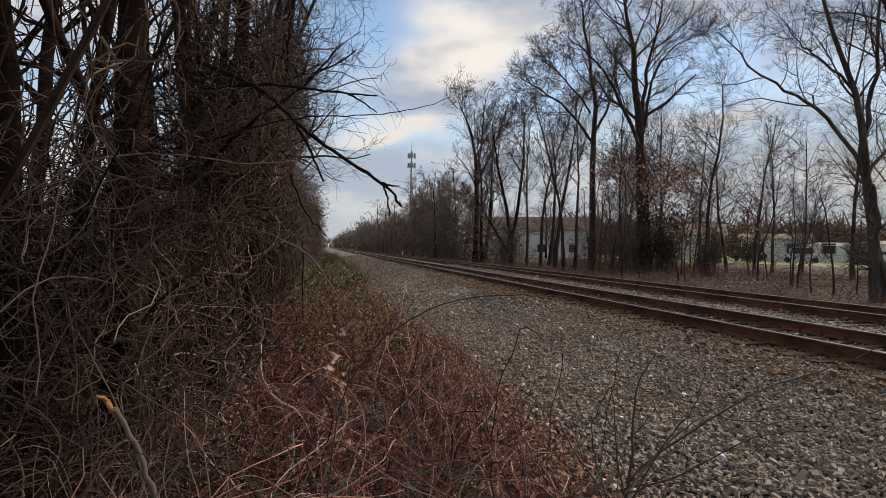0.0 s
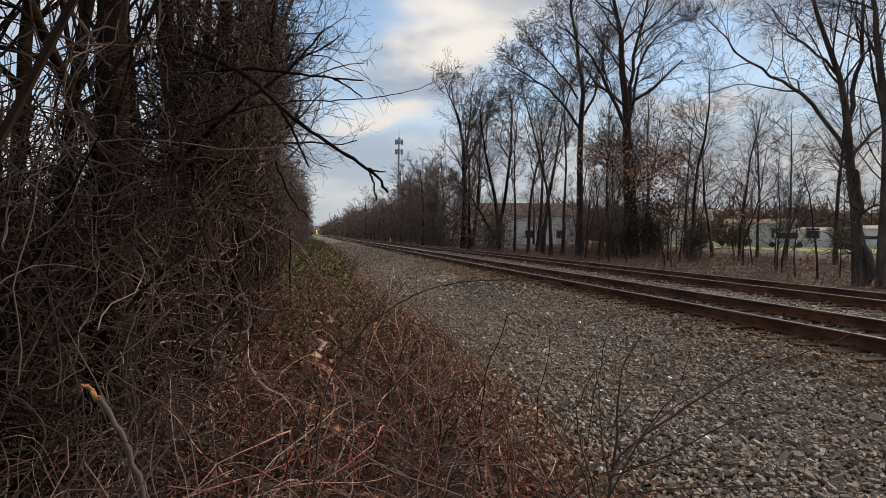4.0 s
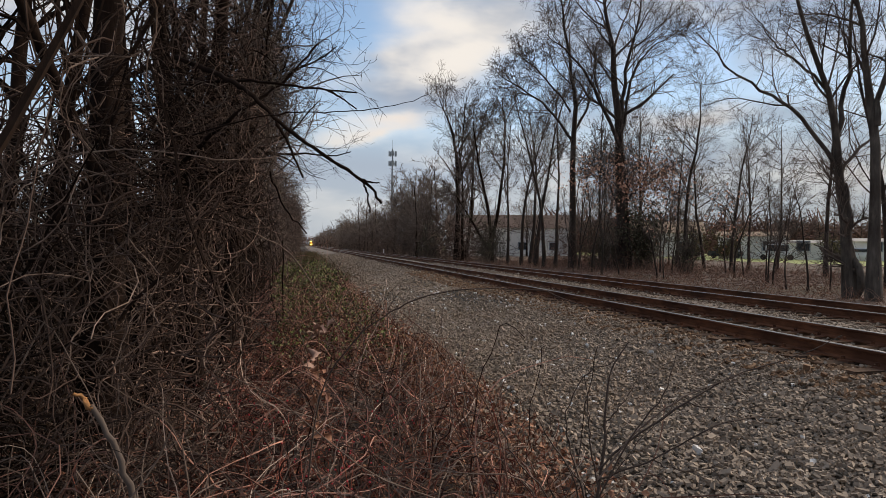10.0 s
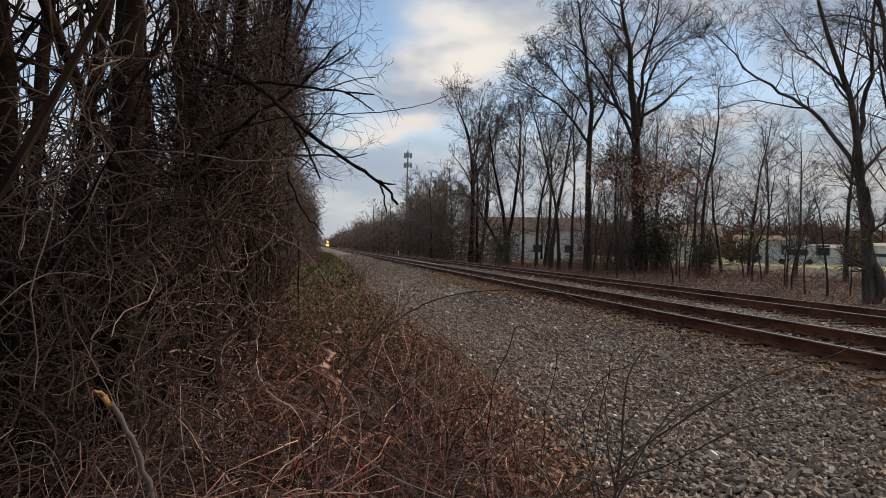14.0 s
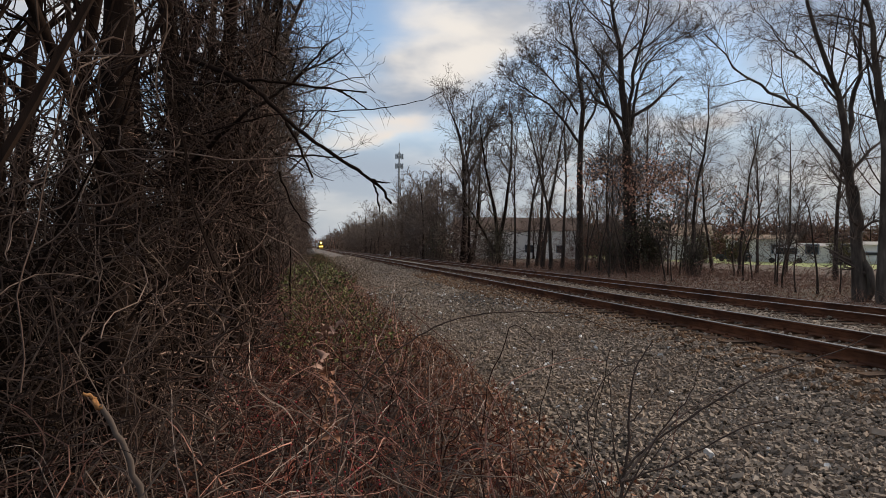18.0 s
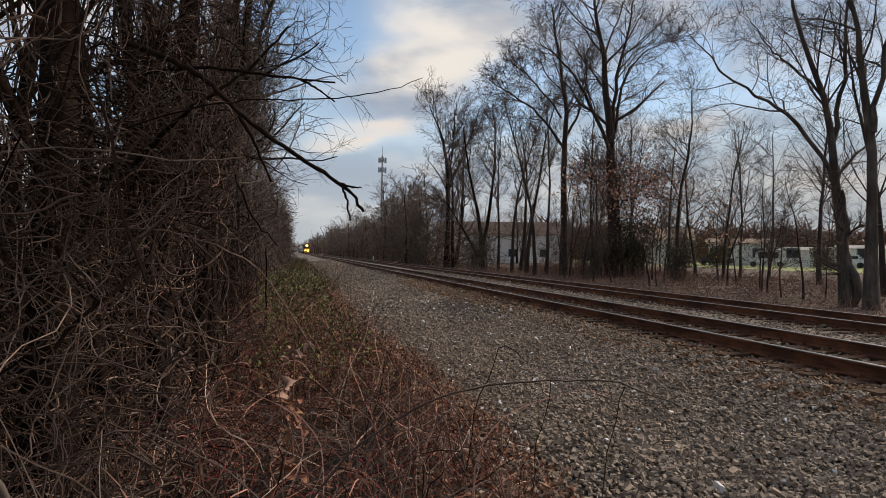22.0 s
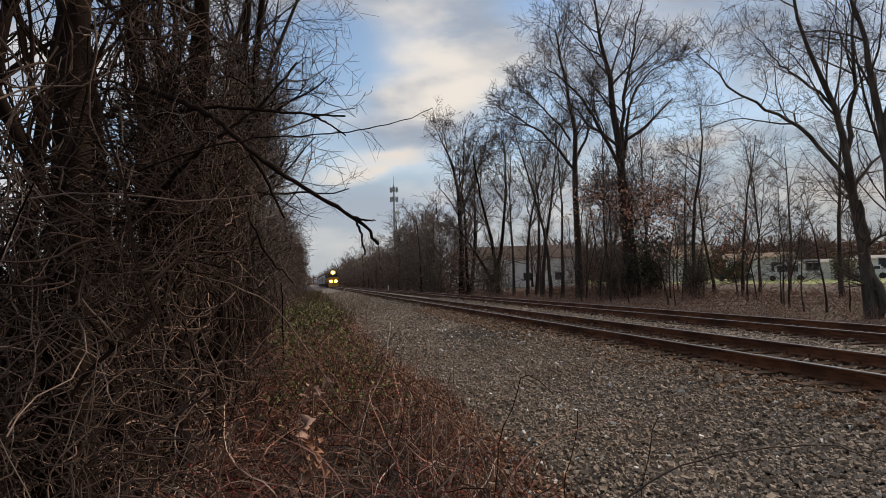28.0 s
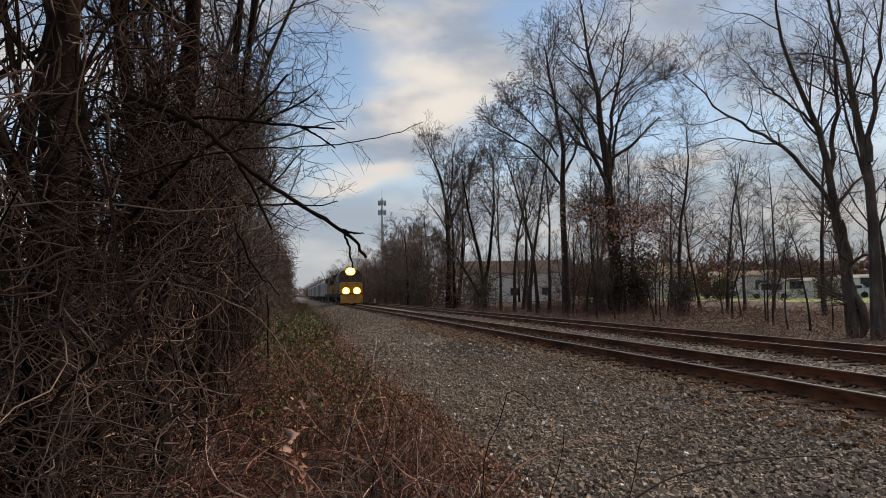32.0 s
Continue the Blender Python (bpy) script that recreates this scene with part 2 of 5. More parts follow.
# near-black stem colour stands in for the shade inside the thicket
M_THICKET_SHADE = material("shade_dark_undergrowth", (0.007, 0.005, 0.004), (0.042, 0.026, 0.019), 3.0, 0.95, 0.0, island=0.8, spec=0.05)
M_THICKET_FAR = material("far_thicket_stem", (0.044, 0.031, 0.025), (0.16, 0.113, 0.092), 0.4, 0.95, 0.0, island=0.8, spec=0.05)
M_GRASS_FAR = material("olive_brown_grass", (0.055, 0.045, 0.02), (0.20, 0.145, 0.075), 0.5, 0.95, 0.0, island=0.9, spec=0.05)
M_VINE_MID = material("grey_brown_vine", (0.08, 0.055, 0.044), (0.25, 0.178, 0.142), 9.0, 0.9, 0.0, spec=0.1)
M_VINE = material("dry_vine", (0.009, 0.0055, 0.0045), (0.36, 0.24, 0.19), 5.0, 0.95, 0.0, island=0.95, skew=3.4, spec=0.08)
M_CANE = material("bramble_cane", (0.014, 0.005, 0.004), (0.60, 0.31, 0.23), 4.0, 0.85, 0.0, island=0.95, skew=3.0, spec=0.15)
M_CANE_BROWN = material("brown_cane", (0.03, 0.02, 0.016), (0.10, 0.066, 0.05), 9.0, 0.85, 0.1)
M_CANE_RED = material("red_bramble_cane", (0.04, 0.009, 0.007), (0.30, 0.088, 0.055), 4.0, 0.8, 0.0, island=0.9, skew=1.7, spec=0.15)
M_CANE_PALE = material("pale_dead_cane", (0.03, 0.019, 0.015), (0.54, 0.40, 0.32), 4.0, 0.9, 0.0, island=0.9, skew=3.2, spec=0.15)
M_STRAW = material("dry_grass", (0.075, 0.038, 0.023), (0.26, 0.15, 0.088), 3.0, 0.9, 0.0, island=0.9)
M_LEAF_DRY = material("dry_leaf", (0.12, 0.045, 0.024), (0.48, 0.24, 0.145), 12.0, 0.8, 0.2, island=0.9, skew=1.5)
M_LEAF_EDGE = material("russet_edge_leaf", (0.11, 0.046, 0.027), (0.44, 0.225, 0.135), 12.0, 0.8, 0.2, island=0.9, skew=1.3)
M_LEAF_PALE = material("curled_pale_leaf", (0.20, 0.11, 0.08), (0.44, 0.28, 0.215), 14.0, 0.75, 0.3, island=0.6)
M_LEAF_GREEN = material("evergreen_leaf", (0.04, 0.045, 0.014), (0.24, 0.26, 0.075), 6.0, 0.6, 0.0, island=0.9, skew=2.0)
M_LEAF_DARK = material("dark_evergreen", (0.026, 0.024, 0.014), (0.10, 0.09, 0.052), 6.0, 0.8, 0.0, island=0.9)
M_LEAF_OLIVE = material("olive_leaf", (0.05, 0.045, 0.016), (0.17, 0.14, 0.055), 6.0, 0.8, 0.0, island=0.9)
M_BERRY = material("red_berry", (0.28, 0.012, 0.02), (0.42, 0.03, 0.04), 6.0, 0.4, 0.0, island=0.6)
M_WOOD_ORANGE = material("fresh_broken_wood", (0.20, 0.085, 0.03), (0.38, 0.19, 0.075), 18.0, 0.85, 0.5)
M_LAWN = material("lawn", (0.19, 0.22, 0.08), (0.34, 0.37, 0.14), 0.8, 0.95, 0.3)


# ---- mesh helpers ----
def add(name, verts, faces, mat, parent=None, label="", smooth=False):
    """One mesh object from arrays of verts and of equal-sided faces."""
    me = bpy.data.meshes.new(name)
    verts, faces = np.asarray(verts, np.float32).reshape(-1, 3), np.asarray(faces, np.int32)
    k = faces.shape[1]
    me.vertices.add(len(verts))
    me.vertices.foreach_set("co", verts.ravel())
    me.loops.add(faces.size)
    me.loops.foreach_set("vertex_index", faces.ravel())
    me.polygons.add(len(faces))
    me.polygons.foreach_set("loop_start", np.arange(0, faces.size, k, dtype=np.int32))
    me.polygons.foreach_set("use_smooth", np.full(len(faces), smooth))
    me.update(calc_edges=True)
    me.materials.append(mat)
    ob = new(name, me)
    if parent:
        ob.parent = parent
    if label:
        ob["label"] = label
    return ob


def part(name, bm, mat, parent=None, label=""):
    me = bpy.data.meshes.new(name)
    bm.to_mesh(me)
    bm.free()
    me.materials.append(mat)
    ob = new(name, me)
    if parent:
        ob.parent = parent
    if label:
        ob["label"] = label
    return ob


def box(bm, x0, x1, y0, y1, z0, z1, bevel=0.0):
    r = bmesh.ops.create_cube(bm, size=1.0)
    for v in r["verts"]:
        v.co = Vector(((x0 + x1) / 2 + v.co.x * (x1 - x0), (y0 + y1) / 2 + v.co.y * (y1 - y0), (z0 + z1) / 2 + v.co.z * (z1 - z0)))
    if bevel:
        es = list({e for v in r["verts"] for e in v.link_edges})
        bmesh.ops.bevel(bm, geom=es, offset=bevel, segments=2, affect="EDGES", clamp_overlap=True)
    return r


def boxed(*dims, bevel=0.0):
    bm = bmesh.new()
    box(bm, *dims, bevel=bevel)
    return bm


def cyl(bm, p, q, r, seg=12, r2=None):
    p, q = Vector(p), Vector(q)
    m = Matrix.Translation((p + q) / 2) @ (q - p).to_track_quat("Z", "Y").to_matrix().to_4x4()
    bmesh.ops.create_cone(bm, cap_ends=True, segments=seg, radius1=r, radius2=r if r2 is None else r2, depth=(q - p).length, matrix=m)


def prism(bm, outline, y0, y1):
    """A closed outline in x and z, drawn out along y."""
    a = [bm.verts.new((x, y0, z)) for x, z in outline]
    b = [bm.verts.new((x, y1, z)) for x, z in outline]
    n = len(outline)
    for i in range(n):
        bm.faces.new((a[i], a[(i + 1) % n], b[(i + 1) % n], b[i]))
    bm.faces.new(a[::-1])
    bm.faces.new(b)
    bmesh.ops.recalc_face_normals(bm, faces=bm.faces)


def tubes(P, R, sides=3):
    """Tubes round polylines P (N, K, 3) of radii R (N, K): verts and quads."""
    P = np.asarray(P, float)
    N, K, _ = P.shape
    T = np.gradient(P, axis=1)
    T /= np.linalg.norm(T, axis=2, keepdims=True) + 1e-9
    ref = np.where(np.abs(T[..., 2:]) > 0.8, np.array([1.0, 0, 0]), np.array([0, 0, 1.0]))
    ref = np.broadcast_to(ref[:, K // 2 : K // 2 + 1], T.shape)
    U = np.cross(T, ref)
    U /= np.linalg.norm(U, axis=2, keepdims=True) + 1e-9
    V = np.cross(T, U)
    a = np.arange(sides) * 2 * np.pi / sides
    verts = P[:, :, None] + np.asarray(R)[:, :, None, None] * (U[:, :, None] * np.cos(a)[:, None] + V[:, :, None] * np.sin(a)[:, None])
    n, k, s = np.meshgrid(np.arange(N), np.arange(K - 1), np.arange(sides), indexing="ij")
    i = lambda kk, ss: (n * K + kk) * sides + ss % sides
    faces = np.stack([i(k, s), i(k, s + 1), i(k + 1, s + 1), i(k + 1, s)], -1).reshape(-1, 4)
    return verts.reshape(-1, 3), faces


def merge(pieces):
    vs, fs, o = [], [], 0
    for v, f in pieces:
        vs.append(v)
        fs.append(f + o)
        o += len(v)
    return np.concatenate(vs), np.concatenate(fs)


def unit(v):
    return v / (np.linalg.norm(v, axis=-1, keepdims=True) + 1e-9)


def strands(start, way, length, K, r0, r1, wiggle=0.15, up=0.0, g=None, smooth=0.0):
    """Wandering polylines: start (N, 3), way (N, 3), length (N,), bent by wiggle and by up (negative: drooping) at each step."""
    g = g or rng
    N = len(start)
    d, p = unit(np.asarray(way, float)), np.asarray(start, float).copy()
    step = (np.asarray(length) / (K - 1))[:, None]
    out = [p.copy()]
    bend = np.zeros((N, 3))
    for k in range(K - 1):
        bend = bend * smooth + g.normal(0, wiggle, (N, 3))
        d = unit(d + bend + np.array([0, 0, 1.0]) * up)
        p = p + d * step
        out.append(p.copy())
    P = np.stack(out, 1)
    s = np.linspace(0, 1, K)
    R = np.asarray(r0).reshape(-1, 1) * (1 - s) + np.asarray(r1).reshape(-1, 1) * s
    return P, np.broadcast_to(R, (N, K)).copy()


def kept(P, R, xmax=None, near=1.9):
    """Leaves out the strands that come too near the walker's line or hang out past xmax."""
    a, c = np.array([-6.85, -0.1]), np.array([-6.1, 0.6])
    d = c - a
    s = np.clip(((P[..., :2] - a) @ d) / (d @ d), 0, 1)
    off = np.linalg.norm(P[..., :2] - (a + s[..., None] * d), axis=-1).min(1)
    ok = off > near
    if xmax is not None:
        ok &= P[..., 0].max(1) < xmax
    return P[ok], R[ok]


def bundle(name, piece, P, R, mat, label, category, split, sides=3, eye=(-6.6, 0.2)):
    """A thing of many strands: the nearest ones are parts of their own, the rest is joined."""
    e = tagged(new(name), label, category)
    near = np.argsort(np.linalg.norm(P[:, P.shape[1] // 2, :2] - np.array(eye), axis=-1))
    for i in near[:split]:
        add(piece, *tubes(P[i : i + 1], R[i : i + 1], sides + 1), mat, e)
    rest = near[split:]
    if len(rest):
        tagged(add("joined_" + piece, *tubes(P[rest], R[rest], sides), mat, e), kind="stuff")
    return e


def grow(P, R, n, lo, hi, angle, ratio, K, wiggle, up, rr=0.55, rmin=0.006, g=None, flat=0.0):
    """n children on each parent polyline, between lo and hi of its length."""
    g = g or rng
    N, KP, _ = P.shape
    t = np.sort(g.uniform(lo, hi, (N, n)), 1)
    f = t * (KP - 1)
    i = np.minimum(f.astype(int), KP - 2)
    u = (f - i)[..., None]
    rows = np.arange(N)[:, None]
    start = P[rows, i] * (1 - u) + P[rows, i + 1] * u
    tang = unit(P[rows, i + 1] - P[rows, i])
    rad = R[rows, i] * (1 - u[..., 0]) + R[rows, i + 1] * u[..., 0]
    L = np.linalg.norm(np.diff(P, axis=1), axis=2).sum(1)[:, None]
    side = g.normal(0, 1, (N, n, 3))
    side[..., 2] *= 1 - flat
    side = unit(side - (side * tang).sum(-1, keepdims=True) * tang)
    a = np.radians(g.normal(angle, angle * 0.22, (N, n)))[..., None]
    way = np.cos(a) * tang + np.sin(a) * side
    length = L * ratio * g.uniform(0.6, 1.25, (N, n)) * (1.15 - 0.6 * t)
    r0 = np.maximum(rad * rr, rmin).ravel()
    return strands(start.reshape(-1, 3), way.reshape(-1, 3), length.ravel(), K, r0, np.maximum(r0 * 0.3, rmin * 0.7), wiggle, up, g)


# ---- ground ----
PROFILE = [(-3000, -0.9), (-40, -0.75), (-12, -0.7), (-6.5, -0.66), (-5.0, -0.64), (-4.4, -0.62), (-3.0, -0.56), (-1.6, -0.36), (-0.85, -0.245), (-0.4, -0.24), (0.75, -0.23),
           (2.3, -0.21), (2.9, -0.22), (3.4, -0.21), (4.9, -0.23), (6.4, -0.22), (7.2, -0.42), (8.6, -0.75), (11, -0.66), (16, -0.42), (24, -0.3), (46, 0.05), (60, 0.15), (3000, 0.15)]


def ground_z(x, y=None):
    px, pz = zip(*PROFILE)
    return np.interp(x, px, pz)


def build_ground():
    xs = np.unique(np.concatenate([np.array([p[0] for p in PROFILE]), np.linspace(-14, 16, 121), np.linspace(-60, 80, 57), np.linspace(-5.8, -4.2, 33)]))
    ys = np.unique(np.concatenate([[-3000, -300, -60], np.linspace(-20, 40, 121), np.linspace(40, 160, 121), np.linspace(165, 420, 60), [700, 1200, 3000]]))
    X, Y = np.meshgrid(xs, ys, indexing="ij")
    Z = ground_z(X)
    lump = np.array([noise.noise((x * 0.45, y * 0.45, 3.1)) for x, y in zip(X.ravel(), Y.ravel())]).reshape(X.shape)
    amp = np.where((X < -5.2) | (X > 8.5), 0.10, 0.025) * (np.abs(X) < 70) * (np.abs(Y) < 170)
    Z = Z + lump * amp
    i, j = np.meshgrid(np.arange(len(xs) - 1), np.arange(len(ys) - 1), indexing="ij")
    n = len(ys)
    F = np.stack([i * n + j, (i + 1) * n + j, (i + 1) * n + j + 1, i * n + j + 1], -1).reshape(-1, 4)
    ob = add("ground", np.stack([X, Y, Z], -1), F, M_SOIL_SHADED, smooth=True)
    me = ob.data
    me.materials.append(M_GRAVEL_SHADE)
    me.materials.append(M_LAWN)
    me.materials.append(M_BANK)
    me.materials.append(M_GRAVEL_FAR)
    cx = xs[:-1][i.ravel()] * 0.5 + xs[1:][i.ravel()] * 0.5
    wave = 0.6 * (np.random.default_rng(4).random(len(cx)) - 0.5) + 0.2 * np.sin(ys[:-1][j.ravel()] * 1.7) + 0.2 * np.sin(ys[:-1][j.ravel()] * 0.53 + 1)
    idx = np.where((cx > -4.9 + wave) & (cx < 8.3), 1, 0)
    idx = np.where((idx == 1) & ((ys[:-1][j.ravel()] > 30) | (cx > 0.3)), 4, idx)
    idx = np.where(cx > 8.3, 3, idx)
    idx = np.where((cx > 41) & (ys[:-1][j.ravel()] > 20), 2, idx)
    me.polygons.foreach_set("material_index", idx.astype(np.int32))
    tagged(ob, "brown soil, grey gravel bed and far lawn", "ground", kind="structure")


build_ground()


def stones(name, n, x0, x1, y0, y1, size, mat, label, category="gravel", seed=1, power=1.0, cribs=False, split=0):
    """Loose angular stones on the ground: one object."""
    g = np.random.default_rng(seed)
    x = g.uniform(x0, x1, n)
    y = y0 + (y1 - y0) * g.random(n) ** power
    if name == "ballast":
        # the bed is thinly stoned along the brush
        ok = g.random(n) < np.interp(x, (-4.9, -3.9, -3.2), (0.4, 0.62, 1.0))
        x, y = x[ok], y[ok]
        n = len(x)
    if cribs:
        # the stones lie between the sleepers, not on them
        ok = (np.abs((y - 0.6 + 0.2475) % 0.495 - 0.2475) > 0.135) | ((x > 2.1) & (x < 3.5)) | (x > 6.25)
        x, y = x[ok], y[ok]
        n = len(x)
    s = size * (1 + np.maximum(0, y - 15) / 55) * g.lognormal(0, 0.24, n)
    base = np.array([[-1, -1, -1], [1, -1, -1], [1, 1, -1], [-1, 1, -1], [-1, -1, 1], [1, -1, 1], [1, 1, 1], [-1, 1, 1]], float) * 0.5
    V = base[None] * g.uniform(0.6, 1.15, (n, 8, 3)) * np.stack([g.uniform(1.0, 2.0, n), g.uniform(0.65, 1.15, n), g.uniform(0.5, 0.95, n)], -1)[:, None]
    a, b, c = g.uniform(0, 6.28, n), g.normal(0, 0.45, n), g.normal(0, 0.45, n)
    ca, sa, cb, sb, cc, sc = np.cos(a), np.sin(a), np.cos(b), np.sin(b), np.cos(c), np.sin(c)
    O = np.zeros(n)
    I = np.ones(n)
    Rz = np.stack([ca, -sa, O, sa, ca, O, O, O, I], -1).reshape(n, 3, 3)
    Rx = np.stack([I, O, O, O, cb, -sb, O, sb, cb], -1).reshape(n, 3, 3)
    Ry = np.stack([cc, O, sc, O, I, O, -sc, O, cc], -1).reshape(n, 3, 3)
    V = np.einsum("nij,nkj->nki", Rz @ Rx @ Ry, V * s[:, None, None])
    z = ground_z(x) + s * (g.uniform(-0.15, 0.6, n) + 1.0 * g.random(n) ** 3)
    V += np.stack([x, y, z], -1)[:, None]
    q = np.array([[4, 5, 6, 7], [0, 1, 5, 4], [1, 2, 6, 5], [2, 3, 7, 6], [3, 0, 4, 7]])
    quads = lambda m: (q[None] + (np.arange(m) * 8)[:, None, None]).reshape(-1, 4)
    if not split:
        return tagged(add(name, V, quads(n), mat), label, category, kind="stuff")
    # the stones that lie nearest to the path are pieces of their own
    e = tagged(new(name), label, category, kind="structure")
    near = np.argsort(np.hypot(x + 5.2, y - 4.6))
    for i in near[:split]:
        add("stone", V[i], q, mat, e)
    tagged(add("loose_stones", V[near[split:]], quads(n - split), mat, e), kind="stuff")
    return e


stones("ballast", 68000, -5.0, -0.55, 2.6, 15, 0.0265, M_STONE, "loose angular grey ballast stones beside the track", seed=2, power=1.25, split=300)
stones("ballast_behind", 16000, -5.2, -0.55, -12, 2.7, 0.032, M_STONE, "loose grey ballast stones where the path begins", seed=8)
stones("ballast_far", 20000, -4.9, -0.6, 15, 110, 0.036, M_STONE, "loose grey ballast stones along the track", seed=3, power=1.5)
stones("crib_ballast", 30000, -0.6, 7.4, 4, 50, 0.034, M_STONE, "grey ballast stones between the sleepers", seed=4, power=1.3, cribs=True)
stones("rust_stained_ballast", 20000, -1.35, -0.12, 3, 34, 0.034, M_RUSTY, "rust-stained ballast stones at the sleeper ends", seed=5, power=1.3, cribs=True)
# strip of chips added so the shoulder's slope reads as lit lighter
stones("shoulder_chips", 6500, -3.45, -2.3, 4, 34, 0.021, M_CHIP_LIT, "paler small chips added for the lighter-lit foot of the ballast shoulder", seed=18, power=1.3)
stones("stray_stones", 1600, -5.5, -4.8, 2, 20, 0.034, M_STONE, "stray stones at the edge of the brush", seed=6)
stones("pale_stones", 500, -5.0, -0.9, 3, 25, 0.034, M_STONE_PALE, "a few whitish stones among the grey ballast", seed=7)


# ---- tracks ----
RAILS = (0.0, 1.505, 4.12, 5.625)
Y0, Y1 = -40.0, 1100.0


def rail(x):
    e = tagged(new("rail"), "rust-brown steel rail with a worn bright head", "rail", "rails of the two tracks")
    e.location = (x, 0, 0)
    foot, web, head = 0.075, 0.009, 0.036
    bm = bmesh.new()
    prism(bm, [(-foot, -0.18), (foot, -0.18), (foot, -0.168), (0.02, -0.15), (web, -0.14), (web, -0.045), (head, -0.034), (head, -0.008), (-head, -0.008), (-head, -0.034),
               (-web, -0.045), (-web, -0.14), (-0.02, -0.15), (-foot, -0.168)], Y0, Y1)
    part("web", bm, M_RAIL_WEB, e, "rusty rail web and foot")
    bm = bmesh.new()
    prism(bm, [(-head + 0.001, -0.008), (head - 0.001, -0.008), (head - 0.006, -0.001), (head - 0.014, 0.0), (-head + 0.014, 0.0), (-head + 0.006, -0.001)], Y0, Y1)
    part("head", bm, M_RAIL_HEAD, e, "polished running surface")


for x in RAILS:
    rail(x)


def tie_mesh(w, h, d, seed):
    g = random.Random(seed)
    bm = boxed(-w / 2, w / 2, -d / 2, d / 2, -h, 0, bevel=0.012)
    for v in bm.verts:
        v.co += Vector((g.uniform(-0.012, 0.012), g.uniform(-0.006, 0.006), g.uniform(-0.006, 0.004)))
    me = bpy.data.meshes.new("sleeper")
    bm.to_mesh(me)
    bm.free()
    me.materials.append(M_TIE)
    return me


TIES = [tie_mesh(2.59, 0.17, 0.225, s) for s in range(5)]


def sleepers(centre, name):
    g = random.Random(name)
    track = tagged(new("sleepers"), "weathered timber sleepers set in ballast, rust-stained", "railway sleepers", kind="structure")
    n, y = 0, 0.6
    while n < 150:
        o = new("sleeper", TIES[n % 5])
        o.parent = track
        o.location = (centre + g.uniform(-0.05, 0.05), y + g.uniform(-0.02, 0.02), -0.186)
        o.rotation_euler = (0, g.uniform(-0.004, 0.004), g.uniform(-0.012, 0.012))
        y += 0.495
        n += 1
    ys = np.arange(y, 420, 0.495)
    base = np.array([[-1.295, -0.11, -0.17], [1.295, -0.11, -0.17], [1.295, 0.11, -0.17], [-1.295, 0.11, -0.17], [-1.295, -0.11, 0], [1.295, -0.11, 0], [1.295, 0.11, 0], [-1.295, 0.11, 0]])
    V = base[None] + np.stack([np.full(len(ys), centre), ys, np.full(len(ys), -0.186)], -1)[:, None]
    q = np.array([[0, 3, 2, 1], [4, 5, 6, 7], [0, 1, 5, 4], [1, 2, 6, 5], [2, 3, 7, 6], [3, 0, 4, 7]])
    F = (q[None] + (np.arange(len(ys)) * 8)[:, None, None]).reshape(-1, 4)
    tagged(add("far_sleepers", V, F, M_TIE, track), kind="stuff")


sleepers(0.7525, "near")
sleepers(4.8725, "far")


def tie_plates(x, y1):
    ys = np.arange(0.6, y1, 0.495)
    base = np.array([[-0.16, -0.09, 0], [0.16, -0.09, 0], [0.16, 0.09, 0], [-0.16, 0.09, 0], [-0.14, -0.085, 0.018], [0.14, -0.085, 0.018], [0.14, 0.085, 0.018], [-0.14, 0.085, 0.018]])
    spike = np.array([[-1, -1, 0], [1, -1, 0], [1, 1, 0], [-1, 1, 0], [-1, -1, 1], [1, -1, 1], [1, 1, 1], [-1, 1, 1]]) * np.array([0.017, 0.017, 0.045])
    q = np.array([[0, 3, 2, 1], [4, 5, 6, 7], [0, 1, 5, 4], [1, 2, 6, 5], [2, 3, 7, 6], [3, 0, 4, 7]])
    V = []
    for y in ys:
        V.append(base + (x, y, -0.186))
        for sx, sy in ((-0.095, 0.05), (0.095, -0.05)):
            V.append(spike + (x + sx, y + sy, -0.17))
    V = np.array(V)
    F = (q[None] + (np.arange(len(V)) * 8)[:, None, None]).reshape(-1, 4)
    tagged(add("tie_plates", V, F, M_RAIL_WEB), "rusty tie plates and spikes under the rail", "tie plate", kind="stuff")


for x in RAILS:
    tie_plates(x, 45)


# ---- trees ----
def smooth_line(pts, n):
    """A rounded polyline of n points through the given ones."""
    pts = np.array(pts, float)
    s = np.linspace(0, len(pts) - 1, 5 * (len(pts) - 1) + 1)
    Q = np.stack([np.interp(s, np.arange(len(pts)), pts[:, k]) for k in range(3)], -1)
    for _ in range(4):
        Q[1:-1] = (Q[:-2] + Q[1:-1] * 2 + Q[2:]) / 4
    u = np.linspace(0, len(Q) - 1, n)
    return np.stack([np.interp(u, np.arange(len(Q)), Q[:, k]) for k in range(3)], -1)


